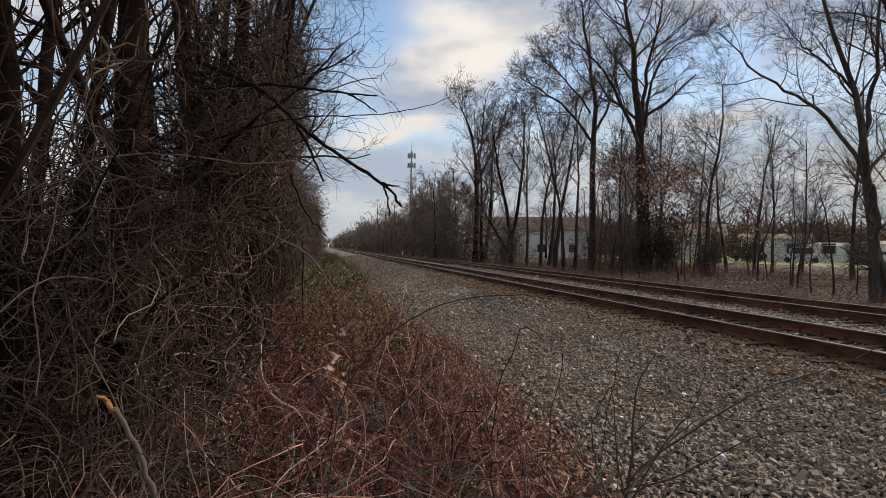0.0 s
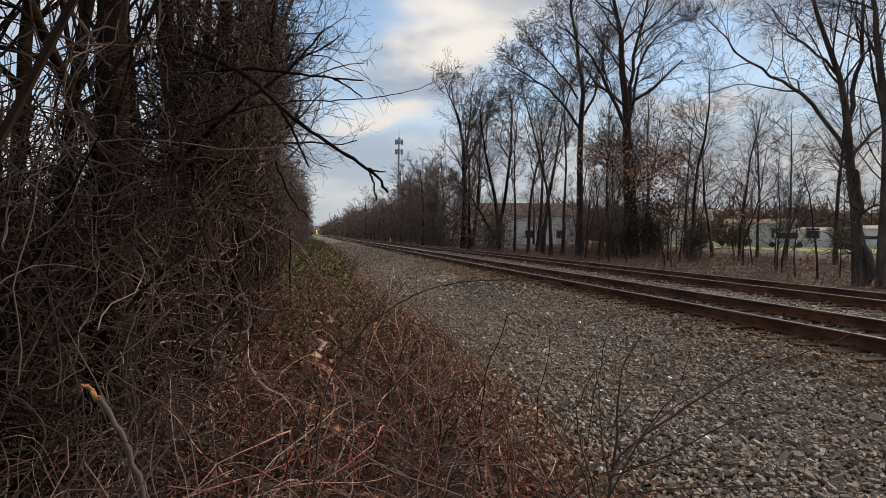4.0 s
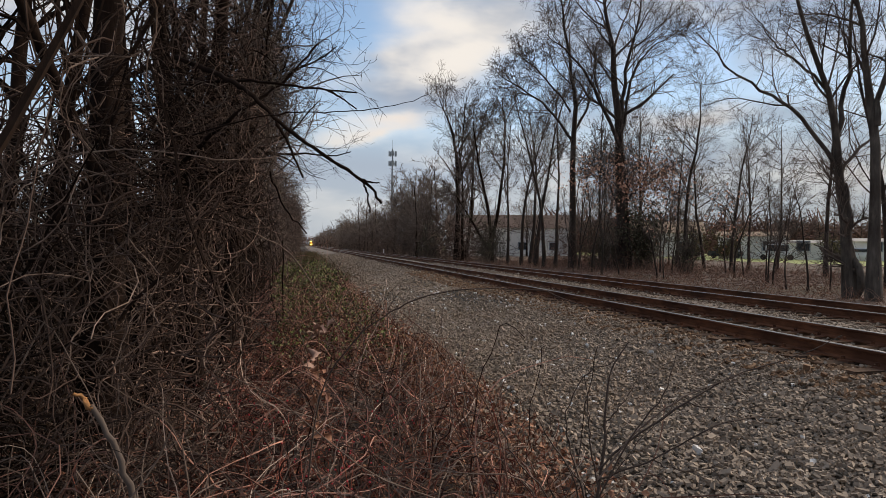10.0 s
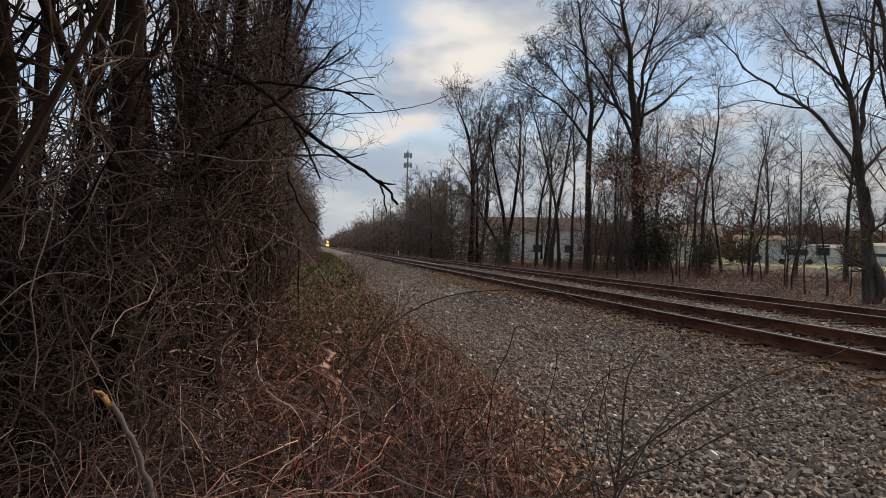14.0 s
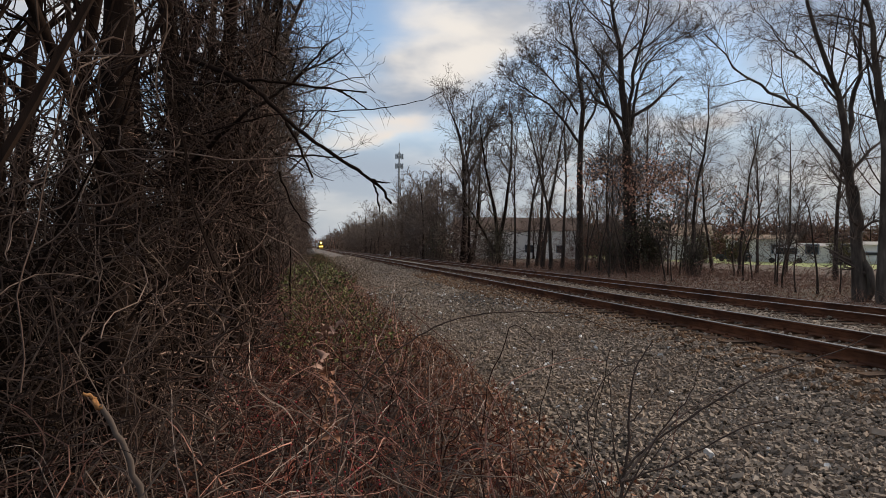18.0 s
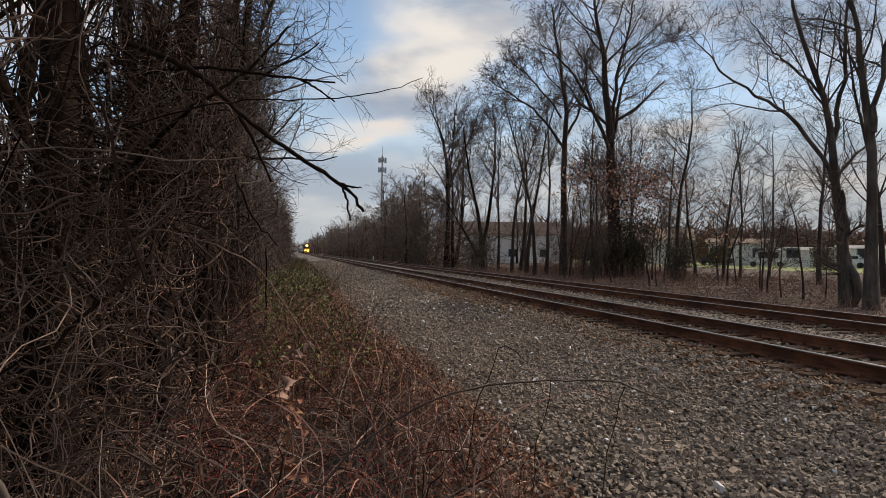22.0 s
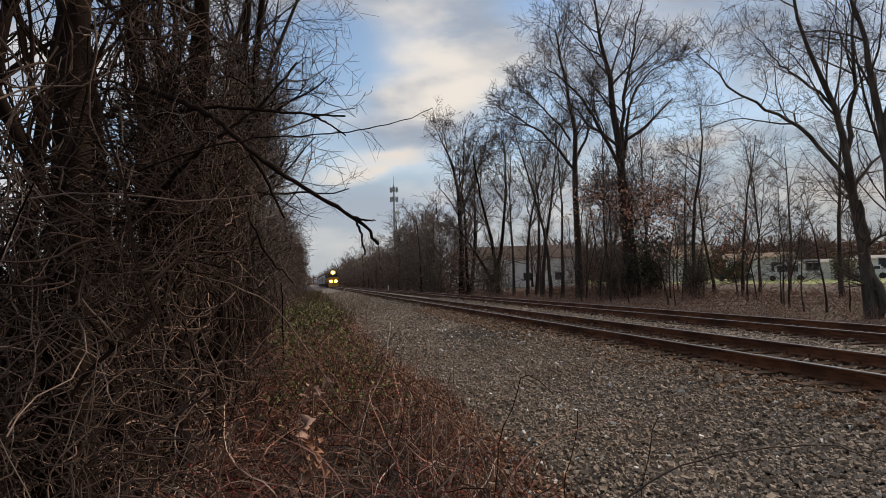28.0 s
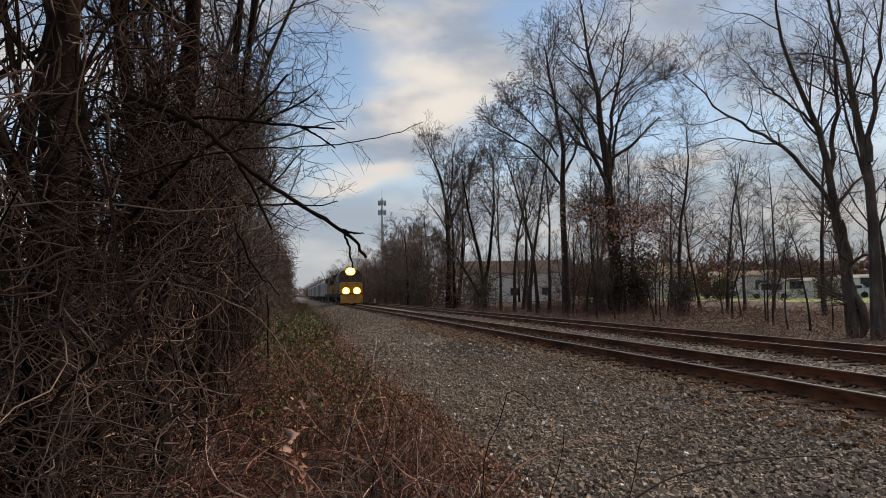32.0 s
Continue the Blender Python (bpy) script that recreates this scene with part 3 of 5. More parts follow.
def tree(name, x, y, h, r, seed, limbs=12, spread=0.5, lean=(0, 0), lo=0.25, mats=None, sub=(6, 6, 3), angle=42, up=0.06, label="", leaves=0, group="", wig=0.05, rmin=0.006,
         leaf_box=(0.15, 0.5), fork=0, stems=None, reach=None, curl=0.1):
    """A bare deciduous tree: trunk, and a crown of limbs, branches and twigs. stems: main stems as (points, first radius, last radius)."""
    g = np.random.default_rng(seed)
    bark, twig = mats or (M_BARK, M_TWIG)
    z = float(ground_z(x)) - 0.12
    e = tagged(new(name), label or "tall bare deciduous tree with grey-brown bark", "tree", group)
    e.location = (x, y, z)
    if stems:
        P = np.stack([smooth_line(p, 14) for p, a, b in stems]) - np.array([x, y, z])
        P[0, 0, 2] = 0.0
        P[:, 1:-1] += g.normal(0, 0.03 * r / 0.25, P[:, 1:-1].shape)
        P[:, 2:, 1] += np.cumsum(g.normal(0, 0.12, (len(P), 12)), 1)
        R = np.stack([np.linspace(a, b, 14) ** 1.0 for p, a, b in stems])
        R[0, 0] *= 1.5
        R[0, 1] *= 1.12
        T = [tubes(P, R, 9)]
    else:
        P, R = strands(np.zeros((1, 3)), np.array([[lean[0], lean[1], 1.0]]), np.array([h * 0.92]), 14, [r], [r * 0.16], wig, 0.02, g)
        R[:, 0] *= 1.45
        R[:, 1] *= 1.12
        T = [tubes(P, R, 9)]
        if fork:
            P2, R2 = grow(P, R, fork, 0.12, 0.40, 20, 0.85, 14, wig, 0.05, 0.75, rmin, g)
            T.append(tubes(P2, R2, 8))
            P, R = np.concatenate([P, P2]), np.concatenate([R, R2])
    add("trunk", *merge(T), bark, e, smooth=True)
    L1, Q1 = grow(P, R, limbs, lo, 0.98, angle, spread, 8, curl, up, 0.5, rmin * 2, g)
    if reach:
        Lk = np.linalg.norm(np.diff(L1, axis=1), axis=2).sum(1)
        L1 = L1[:, :1] + (L1 - L1[:, :1]) * (np.clip(Lk, 0.5 * reach, reach) / Lk)[:, None, None]
    L2, Q2 = grow(L1, Q1, max(4, sub[0] - 1), 0.15, 0.97, 46, 0.66, 6, curl * 1.2, up * 0.8, 0.52, rmin * 1.2, g)
    L3, Q3 = grow(L2, Q2, max(4, sub[1] - 1), 0.15, 0.97, 48, 0.62, 4 if curl > 0.15 else 3, curl * 0.9, up * 0.6, 0.45, rmin * 1.0, g)
    pieces = [tubes(L1, Q1, 4), tubes(L2, Q2, 3), tubes(L3, Q3, 3)]
    if sub[2]:
        L4, Q4 = grow(L3, Q3, max(1, sub[2] - 2), 0.15, 0.95, 44, 0.85, 2, curl * 1.2, 0.05, 0.6, rmin * 0.75, g)
        pieces.append(tubes(L4, Q4, 3))
    add("crown", *merge(pieces), twig, e)
    if leaves:
        tips = L3[:, -1]
        tips = tips[(tips[:, 2] > h * leaf_box[0]) & (tips[:, 2] < h * leaf_box[1])]
        tips = tips[g.integers(0, len(tips), leaves)] + g.normal(0, 0.8 if h > 15 else 0.3, (leaves, 3))
        add("dead_leaves", *leaf_quads(tips, 0.2, g), M_LEAF_OAK, e, "clinging russet dead leaves")
    return e


def leaf_quads(at, size, g, folded=0.35):
    """Small folded leaves: two triangles-pairs each."""
    n = len(at)
    a = unit(g.normal(0, 1, (n, 3)))
    b = unit(np.cross(a, g.normal(0, 1, (n, 3))))
    c = np.cross(a, b)
    s = (size * g.uniform(0.6, 1.3, n))[:, None]
    m0, m1 = at - a * s * 0.5, at + a * s * 0.5
    l0 = at + (b * 0.38 + c * folded * 0.5) * s
    r0 = at + (-b * 0.38 + c * folded * 0.5) * s
    V = np.stack([m0, l0, m1, r0], 1)
    k = np.arange(n)[:, None] * 4
    F = np.concatenate([k + [0, 1, 2], k + [0, 2, 3]])
    return V.reshape(-1, 3), F


M_BARK_PALE = material("pale_grey_bark", (0.03, 0.025, 0.021), (0.14, 0.118, 0.10), 5.0, 0.95, 0.7, stretch=(1, 1, 0.2), stain=(0.045, 0.034, 0.028), stain_scale=0.9, spec=0.1)
GREY = (M_BARK_GREY, M_TWIG)
# the tall pair close to the far track
tree("tree", 13.2, 19.7, 13, 0.25, 11, 10, 0.40, lo=0.25, mats=(M_BARK_PALE, M_TWIG), sub=(7, 6, 4), angle=42, up=0.05, curl=0.16, label="large bare tree with a forked leaning trunk", rmin=0.005, reach=3.2, stems=[
    ([(13.26, 19.7, -0.8), (12.99, 19.7, 2.2), (12.65, 19.7, 4.1), (12.49, 19.7, 5.5), (11.87, 19.7, 7.5), (10.76, 19.7, 9.3), (10.2, 19.7, 11.5), (10.3, 19.7, 14)], 0.21, 0.012),
    ([(12.65, 19.7, 4.1), (11.37, 19.8, 6.1), (10.08, 19.9, 6.65), (9.1, 20, 7.1), (7.9, 20.2, 8.0), (7.0, 20.3, 9.0)], 0.085, 0.018),
    ([(12.05, 19.7, 7.1), (10.5, 19.4, 8.1), (9.7, 19.2, 8.5), (8.6, 19, 9.2)], 0.055, 0.012),
    ([(12.5, 19.7, 5.4), (13.2, 19.5, 8), (13.0, 19.4, 11), (13.3, 19.4, 14.5)], 0.10, 0.012),
    ([(13.46, 19.6, -0.8), (13.16, 19.62, 1.4), (12.76, 19.66, 3.7)], 0.15, 0.1)])
tree("tree", 12.9, 18.4, 13, 0.24, 12, 10, 0.40, lo=0.3, mats=(M_BARK_PALE, M_TWIG), sub=(7, 6, 4), angle=40, up=0.05, curl=0.16, label="large bare tree with pale grey bark", rmin=0.005, reach=3.0, stems=[
    ([(12.9, 18.4, -0.8), (12.93, 18.4, 4.7), (12.94, 18.4, 7.1), (12.35, 18.4, 8.9), (11.8, 18.4, 11), (11.6, 18.4, 14.5)], 0.20, 0.012),
    ([(12.93, 18.4, 5.6), (12.97, 18.4, 7.1), (13.4, 18.4, 8.9), (13.7, 18.4, 11), (14, 18.4, 14.5)], 0.11, 0.012)])
# the oak and its neighbours
tree("oak_tree", 16.4, 43.4, 23, 0.42, 13, 15, 0.38, lo=0.2, mats=GREY, sub=(7, 6, 4), angle=40, up=0.06, curl=0.16, label="tall oak, bare above, russet leaves clinging below", leaves=2000, leaf_box=(0.2, 0.33),
     rmin=0.0108, reach=5.0, stems=[
    ([(16.43, 43.4, -0.8), (16.33, 43.4, 9.3), (15.86, 43.4, 13.5), (15.57, 43.4, 17.2), (15, 43.4, 20.5), (14.6, 43.4, 24)], 0.38, 0.02),
    ([(16.33, 43.4, 9.3), (16.9, 43.6, 12.3), (17.8, 43.8, 15.3), (19.5, 44, 16.9), (21.8, 44, 18.2)], 0.14, 0.02),
    ([(16.24, 43.4, 8.9), (14.7, 43.2, 11.8), (13.4, 43, 13.8), (11.8, 43, 15.7), (10.3, 43, 16.5)], 0.15, 0.03),
    ([(16.4, 43.4, 10.2), (16.5, 43.2, 14.8), (17.4, 43, 18.6), (18, 43, 22.5)], 0.16, 0.02),
    ([(16.2, 43.4, 4.5), (15.2, 43.2, 6.5), (13.6, 43.0, 7.4)], 0.08, 0.02),
    ([(16.4, 43.4, 4.0), (17.4, 43.2, 5.6), (18.6, 43.0, 6.2)], 0.08, 0.02)])
tree("tree", 14.4, 47.4, 21, 0.26, 14, 16, 0.36, lo=0.3, mats=GREY, sub=(7, 6, 4), angle=38, up=0.07, curl=0.16, label="tall bare tree with a wide fan of branches", rmin=0.0108, reach=4.2, stems=[
    ([(14.4, 47.4, -0.8), (14.34, 47.4, 10.3), (14.5, 47.4, 12.6), (13.9, 47.4, 16.2), (13.25, 47.4, 19.3), (13, 47.4, 21)], 0.26, 0.04),
    ([(14.36, 47.4, 9.7), (12.4, 47.2, 12), (10, 47, 13.5), (8, 47, 14.5)], 0.12, 0.03),
    ([(14.44, 47.4, 10.6), (15.8, 47.6, 12.7), (16.3, 47.8, 15.4), (16.5, 48, 18)], 0.12, 0.03),
    ([(14.1, 47.4, 12.1), (11.9, 47.8, 15.1), (10, 48, 16.2)], 0.09, 0.03)])
tree("tree", 18.3, 38, 12.8, 0.14, 15, 20, 0.36, lo=0.28, mats=GREY, sub=(7, 6, 4), angle=46, up=0.05, curl=0.16, label="slender bare tree on the bank", rmin=0.006, reach=3.0, stems=[
    ([(18.3, 38, -0.8), (18.7, 38, 5.5), (19.2, 38, 9.3), (19.4, 38, 12.4)], 0.14, 0.02)])
tree("tree", 11.5, 74.5, 20, 0.36, 41, 14, 0.34, lo=0.25, sub=(7, 6, 4), angle=38, up=0.08, curl=0.16, label="tall bare tree with a vine-wrapped trunk", rmin=0.0149, reach=5, stems=[
    ([(11.5, 74.5, -0.8), (11.5, 74.5, 10.8), (10.7, 74.5, 15.5), (9.1, 74.5, 19)], 0.34, 0.03),
    ([(11.5, 74.5, 8.7), (13.8, 74.5, 14.3), (15.3, 74.5, 19)], 0.16, 0.03),
    ([(11.5, 74.5, 9.7), (11.9, 74, 14.3), (12.3, 74, 19.5)], 0.14, 0.03)])
tree("tree", 12.4, 63, 17, 0.26, 40, 12, 0.34, lo=0.25, sub=(7, 6, 4), angle=38, up=0.08, curl=0.16, label="bare many-stemmed tree by the track", rmin=0.0135, reach=4, stems=[
    ([(12.44, 63, -0.8), (12.06, 63, 4.8), (10.8, 63, 9.4), (10.1, 63, 14)], 0.24, 0.04),
    ([(12.3, 63, 1.2), (13.5, 63, 7.7), (14.07, 63, 13), (13.7, 63, 17)], 0.2, 0.04),
    ([(12.3, 63, 0.4), (9.8, 63, 4.4), (8.4, 63, 6.4)], 0.14, 0.03)])
for i, (x, y, h, r) in enumerate(((14.0, 50.0, 16, 0.15), (13.5, 51.2, 17, 0.17), (14.0, 54.5, 18, 0.19), (13.5, 57.0, 16, 0.17), (13.0, 59.6, 15, 0.15), (16.0, 44.9, 14, 0.14), (17.0, 42.8, 13, 0.14))):
    tree("tree", x, y, h, r, 30 + i, 13, 0.32, (rng.normal(0, 0.03), 0), 0.4, GREY, (6, 6, 4), 36, 0.1, "slim bare tree in a close row", group="row of slim trees", rmin=0.012, curl=0.14)
tree("tree", 13.5, 78.0, 19, 0.25, 42, 16, 0.36, (0.03, 0), 0.3, None, (6, 6, 4), 38, 0.08, "bare tree behind the vine-wrapped one", rmin=0.011)
tree("tree", 10.8, 69.0, 17, 0.2, 43, 15, 0.34, (-0.02, 0), 0.3, None, (6, 6, 4), 38, 0.08, "bare tree leaning towards the track", rmin=0.011)
tree("tree", 15.5, 60.0, 17, 0.2, 44, 15, 0.34, (0, 0), 0.35, GREY, (6, 6, 4), 38, 0.08, "bare tree behind the slim row", rmin=0.010)
tree("tree", 20.5, 48.0, 15, 0.16, 45, 15, 0.34, (0, 0), 0.3, GREY, (6, 6, 4), 40, 0.07, "bare tree beside the oak", rmin=0.008)
tree("tree", 22.0, 30.0, 13, 0.13, 46, 16, 0.34, (0, 0), 0.3, GREY, (6, 6, 4), 42, 0.06, "bare slender tree behind the saplings", rmin=0.006)
tree("tree", 18.0, 22.5, 13, 0.13, 47, 16, 0.34, (0, 0), 0.3, GREY, (6, 6, 4), 42, 0.06, "bare slender tree behind the tall pair", rmin=0.005)
for i, (x, y, h, r) in enumerate(((17, 38.8, 7.5, 0.06), (17, 31.2, 7.5, 0.06), (15, 25.8, 5.2, 0.045), (14, 23.8, 5.0, 0.04), (14.2, 22.8, 5.8, 0.05), (19, 33, 6, 0.05), (16, 27.5, 5, 0.04), (20, 36, 7, 0.06), (22, 34, 6.5, 0.05))):
    tree("sapling", x, y, h, r, 60 + i, 14, 0.28, (rng.normal(0, 0.05), 0), 0.25, GREY, (6, 6, 3), 45, 0.05, "thin bare sapling on the bank", group="saplings on the bank", wig=0.07, rmin=0.005,
         leaves=60 if i in (0, 5, 7) else 0, leaf_box=(0.2, 0.9))


g = random.Random(9)
for k in range(17):
    x, y = g.uniform(12.5, 24), g.uniform(22, 62)
    h = g.uniform(4, 9)
    tree("sapling", x, y, h, h * 0.0075, 300 + k, 12, 0.26, (g.gauss(0, 0.05), 0), 0.2, GREY, (5, 5, 3), 40, 0.07, "thin bare sapling on the bank", group="saplings on the bank", wig=0.06, rmin=0.006)


for k, (x, y, h) in enumerate(((20.4, 36, 11.5), (21.4, 50, 14), (22.6, 42, 12.5), (24.8, 40, 12), (25.5, 38, 11), (23.5, 47, 14))):
    tree("tree", x, y, h, h * 0.0095, 440 + k, 17, 0.38, (g.gauss(0, 0.04), 0), 0.28, (M_BARK_GREY, M_TWIG), (6, 5, 3), 52, 0.03, "bare spreading tree behind the bank", group="spreading trees behind the bank", wig=0.05, rmin=0.007)
for k in range(16):
    y = g.uniform(46, 78)
    x = y * g.uniform(0.33, 0.62) - 4
    h = g.uniform(7, 13)
    tree("sapling", x, y, h, h * 0.0085, 400 + k, 13, 0.3, (g.gauss(0, 0.04), 0), 0.2, (M_BARK_GREY, M_TWIG_HAZE), (6, 5, 3), 46, 0.06, "slim bare tree behind the bank", group="saplings behind the bank", wig=0.05, rmin=0.010)


# far rows on both sides, copies of a few
def far_row(places, protos, group):
    for i, (x, y, s, a) in enumerate(places):
        src = protos[i % len(protos)]
        c = copy_thing(src, pose(x, y, float(ground_z(x)) - 0.1, 0, 0, a))
        c.scale = (s, s, s)
        tagged(c, group=group)


g = random.Random(5)
protos = [tree("far_tree", 13 + k, 100 + 9 * k, 13 + k, 0.22, 80 + k, 11, 0.42, (0, 0), 0.2, (M_BARK, M_TWIG_HAZE), (5, 4, 1), 40, 0.08, "bare tree in the distant row", group="distant trees", rmin=0.018) for k in range(4)]
far_row([(12.0 + g.uniform(-2.0, 5), 84 + 6.0 * k, g.uniform(0.72, 1.05), g.uniform(0, 360)) for k in range(44)], protos, "distant trees")
bushy = [tree("bushy_tree", 11.0 + k, 92 + 12 * k, 10.5 + 1.5 * k, 0.13, 90 + k, 9, 0.45, (0, 0), 0.08, (M_BARK_GREY, M_TWIG_HAZE), (6, 5, 3), 50, 0.04, "bare many-stemmed bushy tree beside the far track", group="bushy trees by the far track", rmin=0.022, fork=4, curl=0.14) for k in range(3)]
far_row([(10.6 + g.uniform(-1.0, 3.5), 88 + 4.6 * k, g.uniform(0.4, 0.8), g.uniform(0, 360)) for k in range(50)], bushy, "bushy trees by the far track")
far_row([(60 + 9 * k + g.uniform(-4, 4), 150 - 3.2 * k + g.uniform(-12, 12), g.uniform(0.75, 1.0), g.uniform(0, 360)) for k in range(18)], protos, "distant trees")
far_row([(24.0 + g.uniform(-3, 16), 66 + 10.0 * k, g.uniform(0.7, 1.0), g.uniform(0, 360)) for k in range(16)], protos, "distant trees")
far_row([(-9.6 + g.uniform(-3, 1.2), 26 + 6.5 * k, g.uniform(0.65, 0.9), g.uniform(0, 360)) for k in range(40)], protos, "distant trees")
far_row([(12 + g.uniform(-3, 8), 350 + 40 * k, g.uniform(0.8, 1.2), g.uniform(0, 360)) for k in range(10)], protos, "distant trees")
far_row([(9 + g.uniform(0, 14), 320 + 14 * k, g.uniform(0.9, 1.25), g.uniform(0, 360)) for k in range(55)], protos, "distant trees")
far_row([(-10 + g.uniform(-6, 1), 290 + 42 * k, g.uniform(0.8, 1.1), g.uniform(0, 360)) for k in range(14)], protos, "distant trees")
far_row([(-60 + 7 * k, 1260 + g.uniform(-20, 20), g.uniform(1.0, 1.4), g.uniform(0, 360)) for k in range(20)], protos, "distant trees")
far_row([(-20 + g.uniform(-8, 3), 16 + 6.0 * k, g.uniform(0.75, 1.0), g.uniform(0, 360)) for k in range(6)], protos, "distant trees")


# ---- left wood ----
for i, (x, y, h, r, lx) in enumerate(((-8.38, 5.84, 13, 0.185, 0.035), (-9.3, 5.95, 12, 0.11, 0.01), (-8.95, 4.75, 12, 0.11, 0.02), (-9.75, 8.0, 12, 0.10, 0.17), (-8.39, 7.07, 12, 0.085, 0.03), (-8.05, 6.65, 11, 0.065, -0.02),
                                      (-7.95, 7.7, 12, 0.11, -0.01), (-7.75, 7.15, 11, 0.05, 0.0), (-7.75, 8.9, 11, 0.075, 0.03), (-7.9, 11.0, 12, 0.10, 0.05), (-8.9, 10.2, 13, 0.12, 0.0), (-10.6, 9.0, 13, 0.13, 0.05),
                                      (-9.2, 13.5, 13, 0.12, 0.02), (-11.8, 11.5, 13, 0.15, 0), (-8.3, 15.0, 12, 0.1, 0.03), (-10.2, 17.5, 14, 0.15, 0), (-8.7, 20, 13, 0.13, 0.02), (-13.5, 10, 13, 0.14, 0.02))):
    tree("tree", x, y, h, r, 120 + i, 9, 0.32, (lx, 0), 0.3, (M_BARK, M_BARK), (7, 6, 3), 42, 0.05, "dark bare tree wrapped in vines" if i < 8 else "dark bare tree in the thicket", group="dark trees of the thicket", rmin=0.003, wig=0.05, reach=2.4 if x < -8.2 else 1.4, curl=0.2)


for i, (x, y, h, r) in enumerate(((-8.5, 11.8, 11, 0.09), (-7.7, 10.7, 11, 0.08), (-8.2, 13.0, 11, 0.1), (-7.9, 12.1, 10, 0.08), (-8.15, 17.2, 11, 0.09), (-9.2, 21.8, 13, 0.12), (-8.0, 23.6, 12.5, 0.12), (-8.5, 27.5, 13, 0.13), (-8.1, 32.0, 12, 0.12),
                               (-8.6, 37.0, 12, 0.12), (-8.2, 13.4, 9, 0.07), (-7.8, 20.4, 10, 0.08))):
    tree("tree", x - 0.55, y, h, r, 160 + i, 10, 0.36, (g.gauss(0.02, 0.03), 0), 0.2, (M_BARK_GREY, M_TWIG), (6, 6, 3), 52, 0.03, "grey bare tree with spreading twigs beyond the thicket", group="grey trees beyond the thicket", rmin=0.0045, wig=0.05, reach=2.0, curl=0.16)


def hanging_vines(name, n, x0, x1, y0, y1, z0, z1, seed, mat=M_VINE, r=(0.004, 0.011), label="dry vine hanging down into the thicket", xmax=-7.0, droop=-0.10, wiggle=0.24):
    g = np.random.default_rng(seed)
    x, y = g.uniform(x0, x1, n), g.uniform(y0, y1, n)
    top = g.uniform(z0, z1, n)
    P, R = strands(np.stack([x, y, top], -1), np.stack([g.normal(0, 0.4, n), g.normal(0, 0.4, n), -np.ones(n)], -1), (top + 0.6) * g.uniform(0.5, 1.15, n), 16, g.uniform(*r, n), g.uniform(*r, n) * 0.8, wiggle * 0.55, droop, g, 0.75)
    P[..., 2] = np.maximum(P[..., 2], ground_z(P[..., 0]) + 0.02)
    P, R = kept(P, R, xmax)
    if name == "dark_stem":
        # heavy vines hang down, they do not reach across
        ok = np.ptp(P[..., 2], axis=1) > 0.7 * np.linalg.norm(np.diff(P, axis=1), axis=2).sum(1)
        P, R = P[ok], R[ok]
    for p, q in zip(P, R):
        tagged(add(name, *tubes(p[None], q[None], 4), mat), label, "vine", "vines of the thicket")


hanging_vines("hanging_vine", 120, -10.5, -7.6, 4.6, 9.0, 1.2, 5.5, 1, wiggle=0.42)
hanging_vines("hanging_vine", 90, -7.9, -7.2, 5.0, 8.0, 1.8, 3.6, 6, r=(0.003, 0.009), wiggle=0.5)
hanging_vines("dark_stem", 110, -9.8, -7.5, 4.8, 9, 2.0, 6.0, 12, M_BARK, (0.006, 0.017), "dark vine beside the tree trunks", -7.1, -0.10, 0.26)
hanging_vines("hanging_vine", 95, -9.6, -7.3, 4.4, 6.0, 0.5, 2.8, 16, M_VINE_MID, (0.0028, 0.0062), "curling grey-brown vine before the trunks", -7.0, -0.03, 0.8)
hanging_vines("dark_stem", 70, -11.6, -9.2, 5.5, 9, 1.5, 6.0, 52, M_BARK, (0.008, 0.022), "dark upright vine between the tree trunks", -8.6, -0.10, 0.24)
# these stems carry the thicket's inner shade in their colour
hanging_vines("dark_stem", 120, -13, -7.5, 8, 24, 0.8, 3.2, 2, M_THICKET_SHADE, (0.008, 0.022), "upright stem in the thicket, coloured as in deep shade", -7.2, -0.2, 0.14)


def tangle(name, n, x0, x1, y0, y1, z0, z1, seed, mat, length=(0.6, 2.2), r=0.004, wiggle=0.22, label="tangle of bare twigs", category="twigs", xmax=None, low=1.0, K=10, xmin=None, split=0):
    g = np.random.default_rng(seed)
    p = np.stack([g.uniform(x0, x1, n), g.uniform(y0, y1, n), z0 + (z1 - z0) * g.random(n) ** low], -1)
    P, R = strands(p, g.normal(0, 1, (n, 3)) * (1, 1, 0.8), g.uniform(*length, n), K, g.uniform(0.5, 1.6, n) * r, g.uniform(0.3, 0.8, n) * r, wiggle * 0.55, -0.02, g, 0.75)
    P[..., 2] = np.maximum(P[..., 2], ground_z(P[..., 0]) + 0.02)
    P, R = kept(P, R, xmax)
    if xmin is not None:
        P, R = P[P[..., 0].min(1) > xmin], R[P[..., 0].min(1) > xmin]
    if split:
        bundle(name, "twig", P, R, mat, label, category, split)
    else:
        tagged(add(name, *tubes(P, R, 3), mat), label, category, kind="stuff")


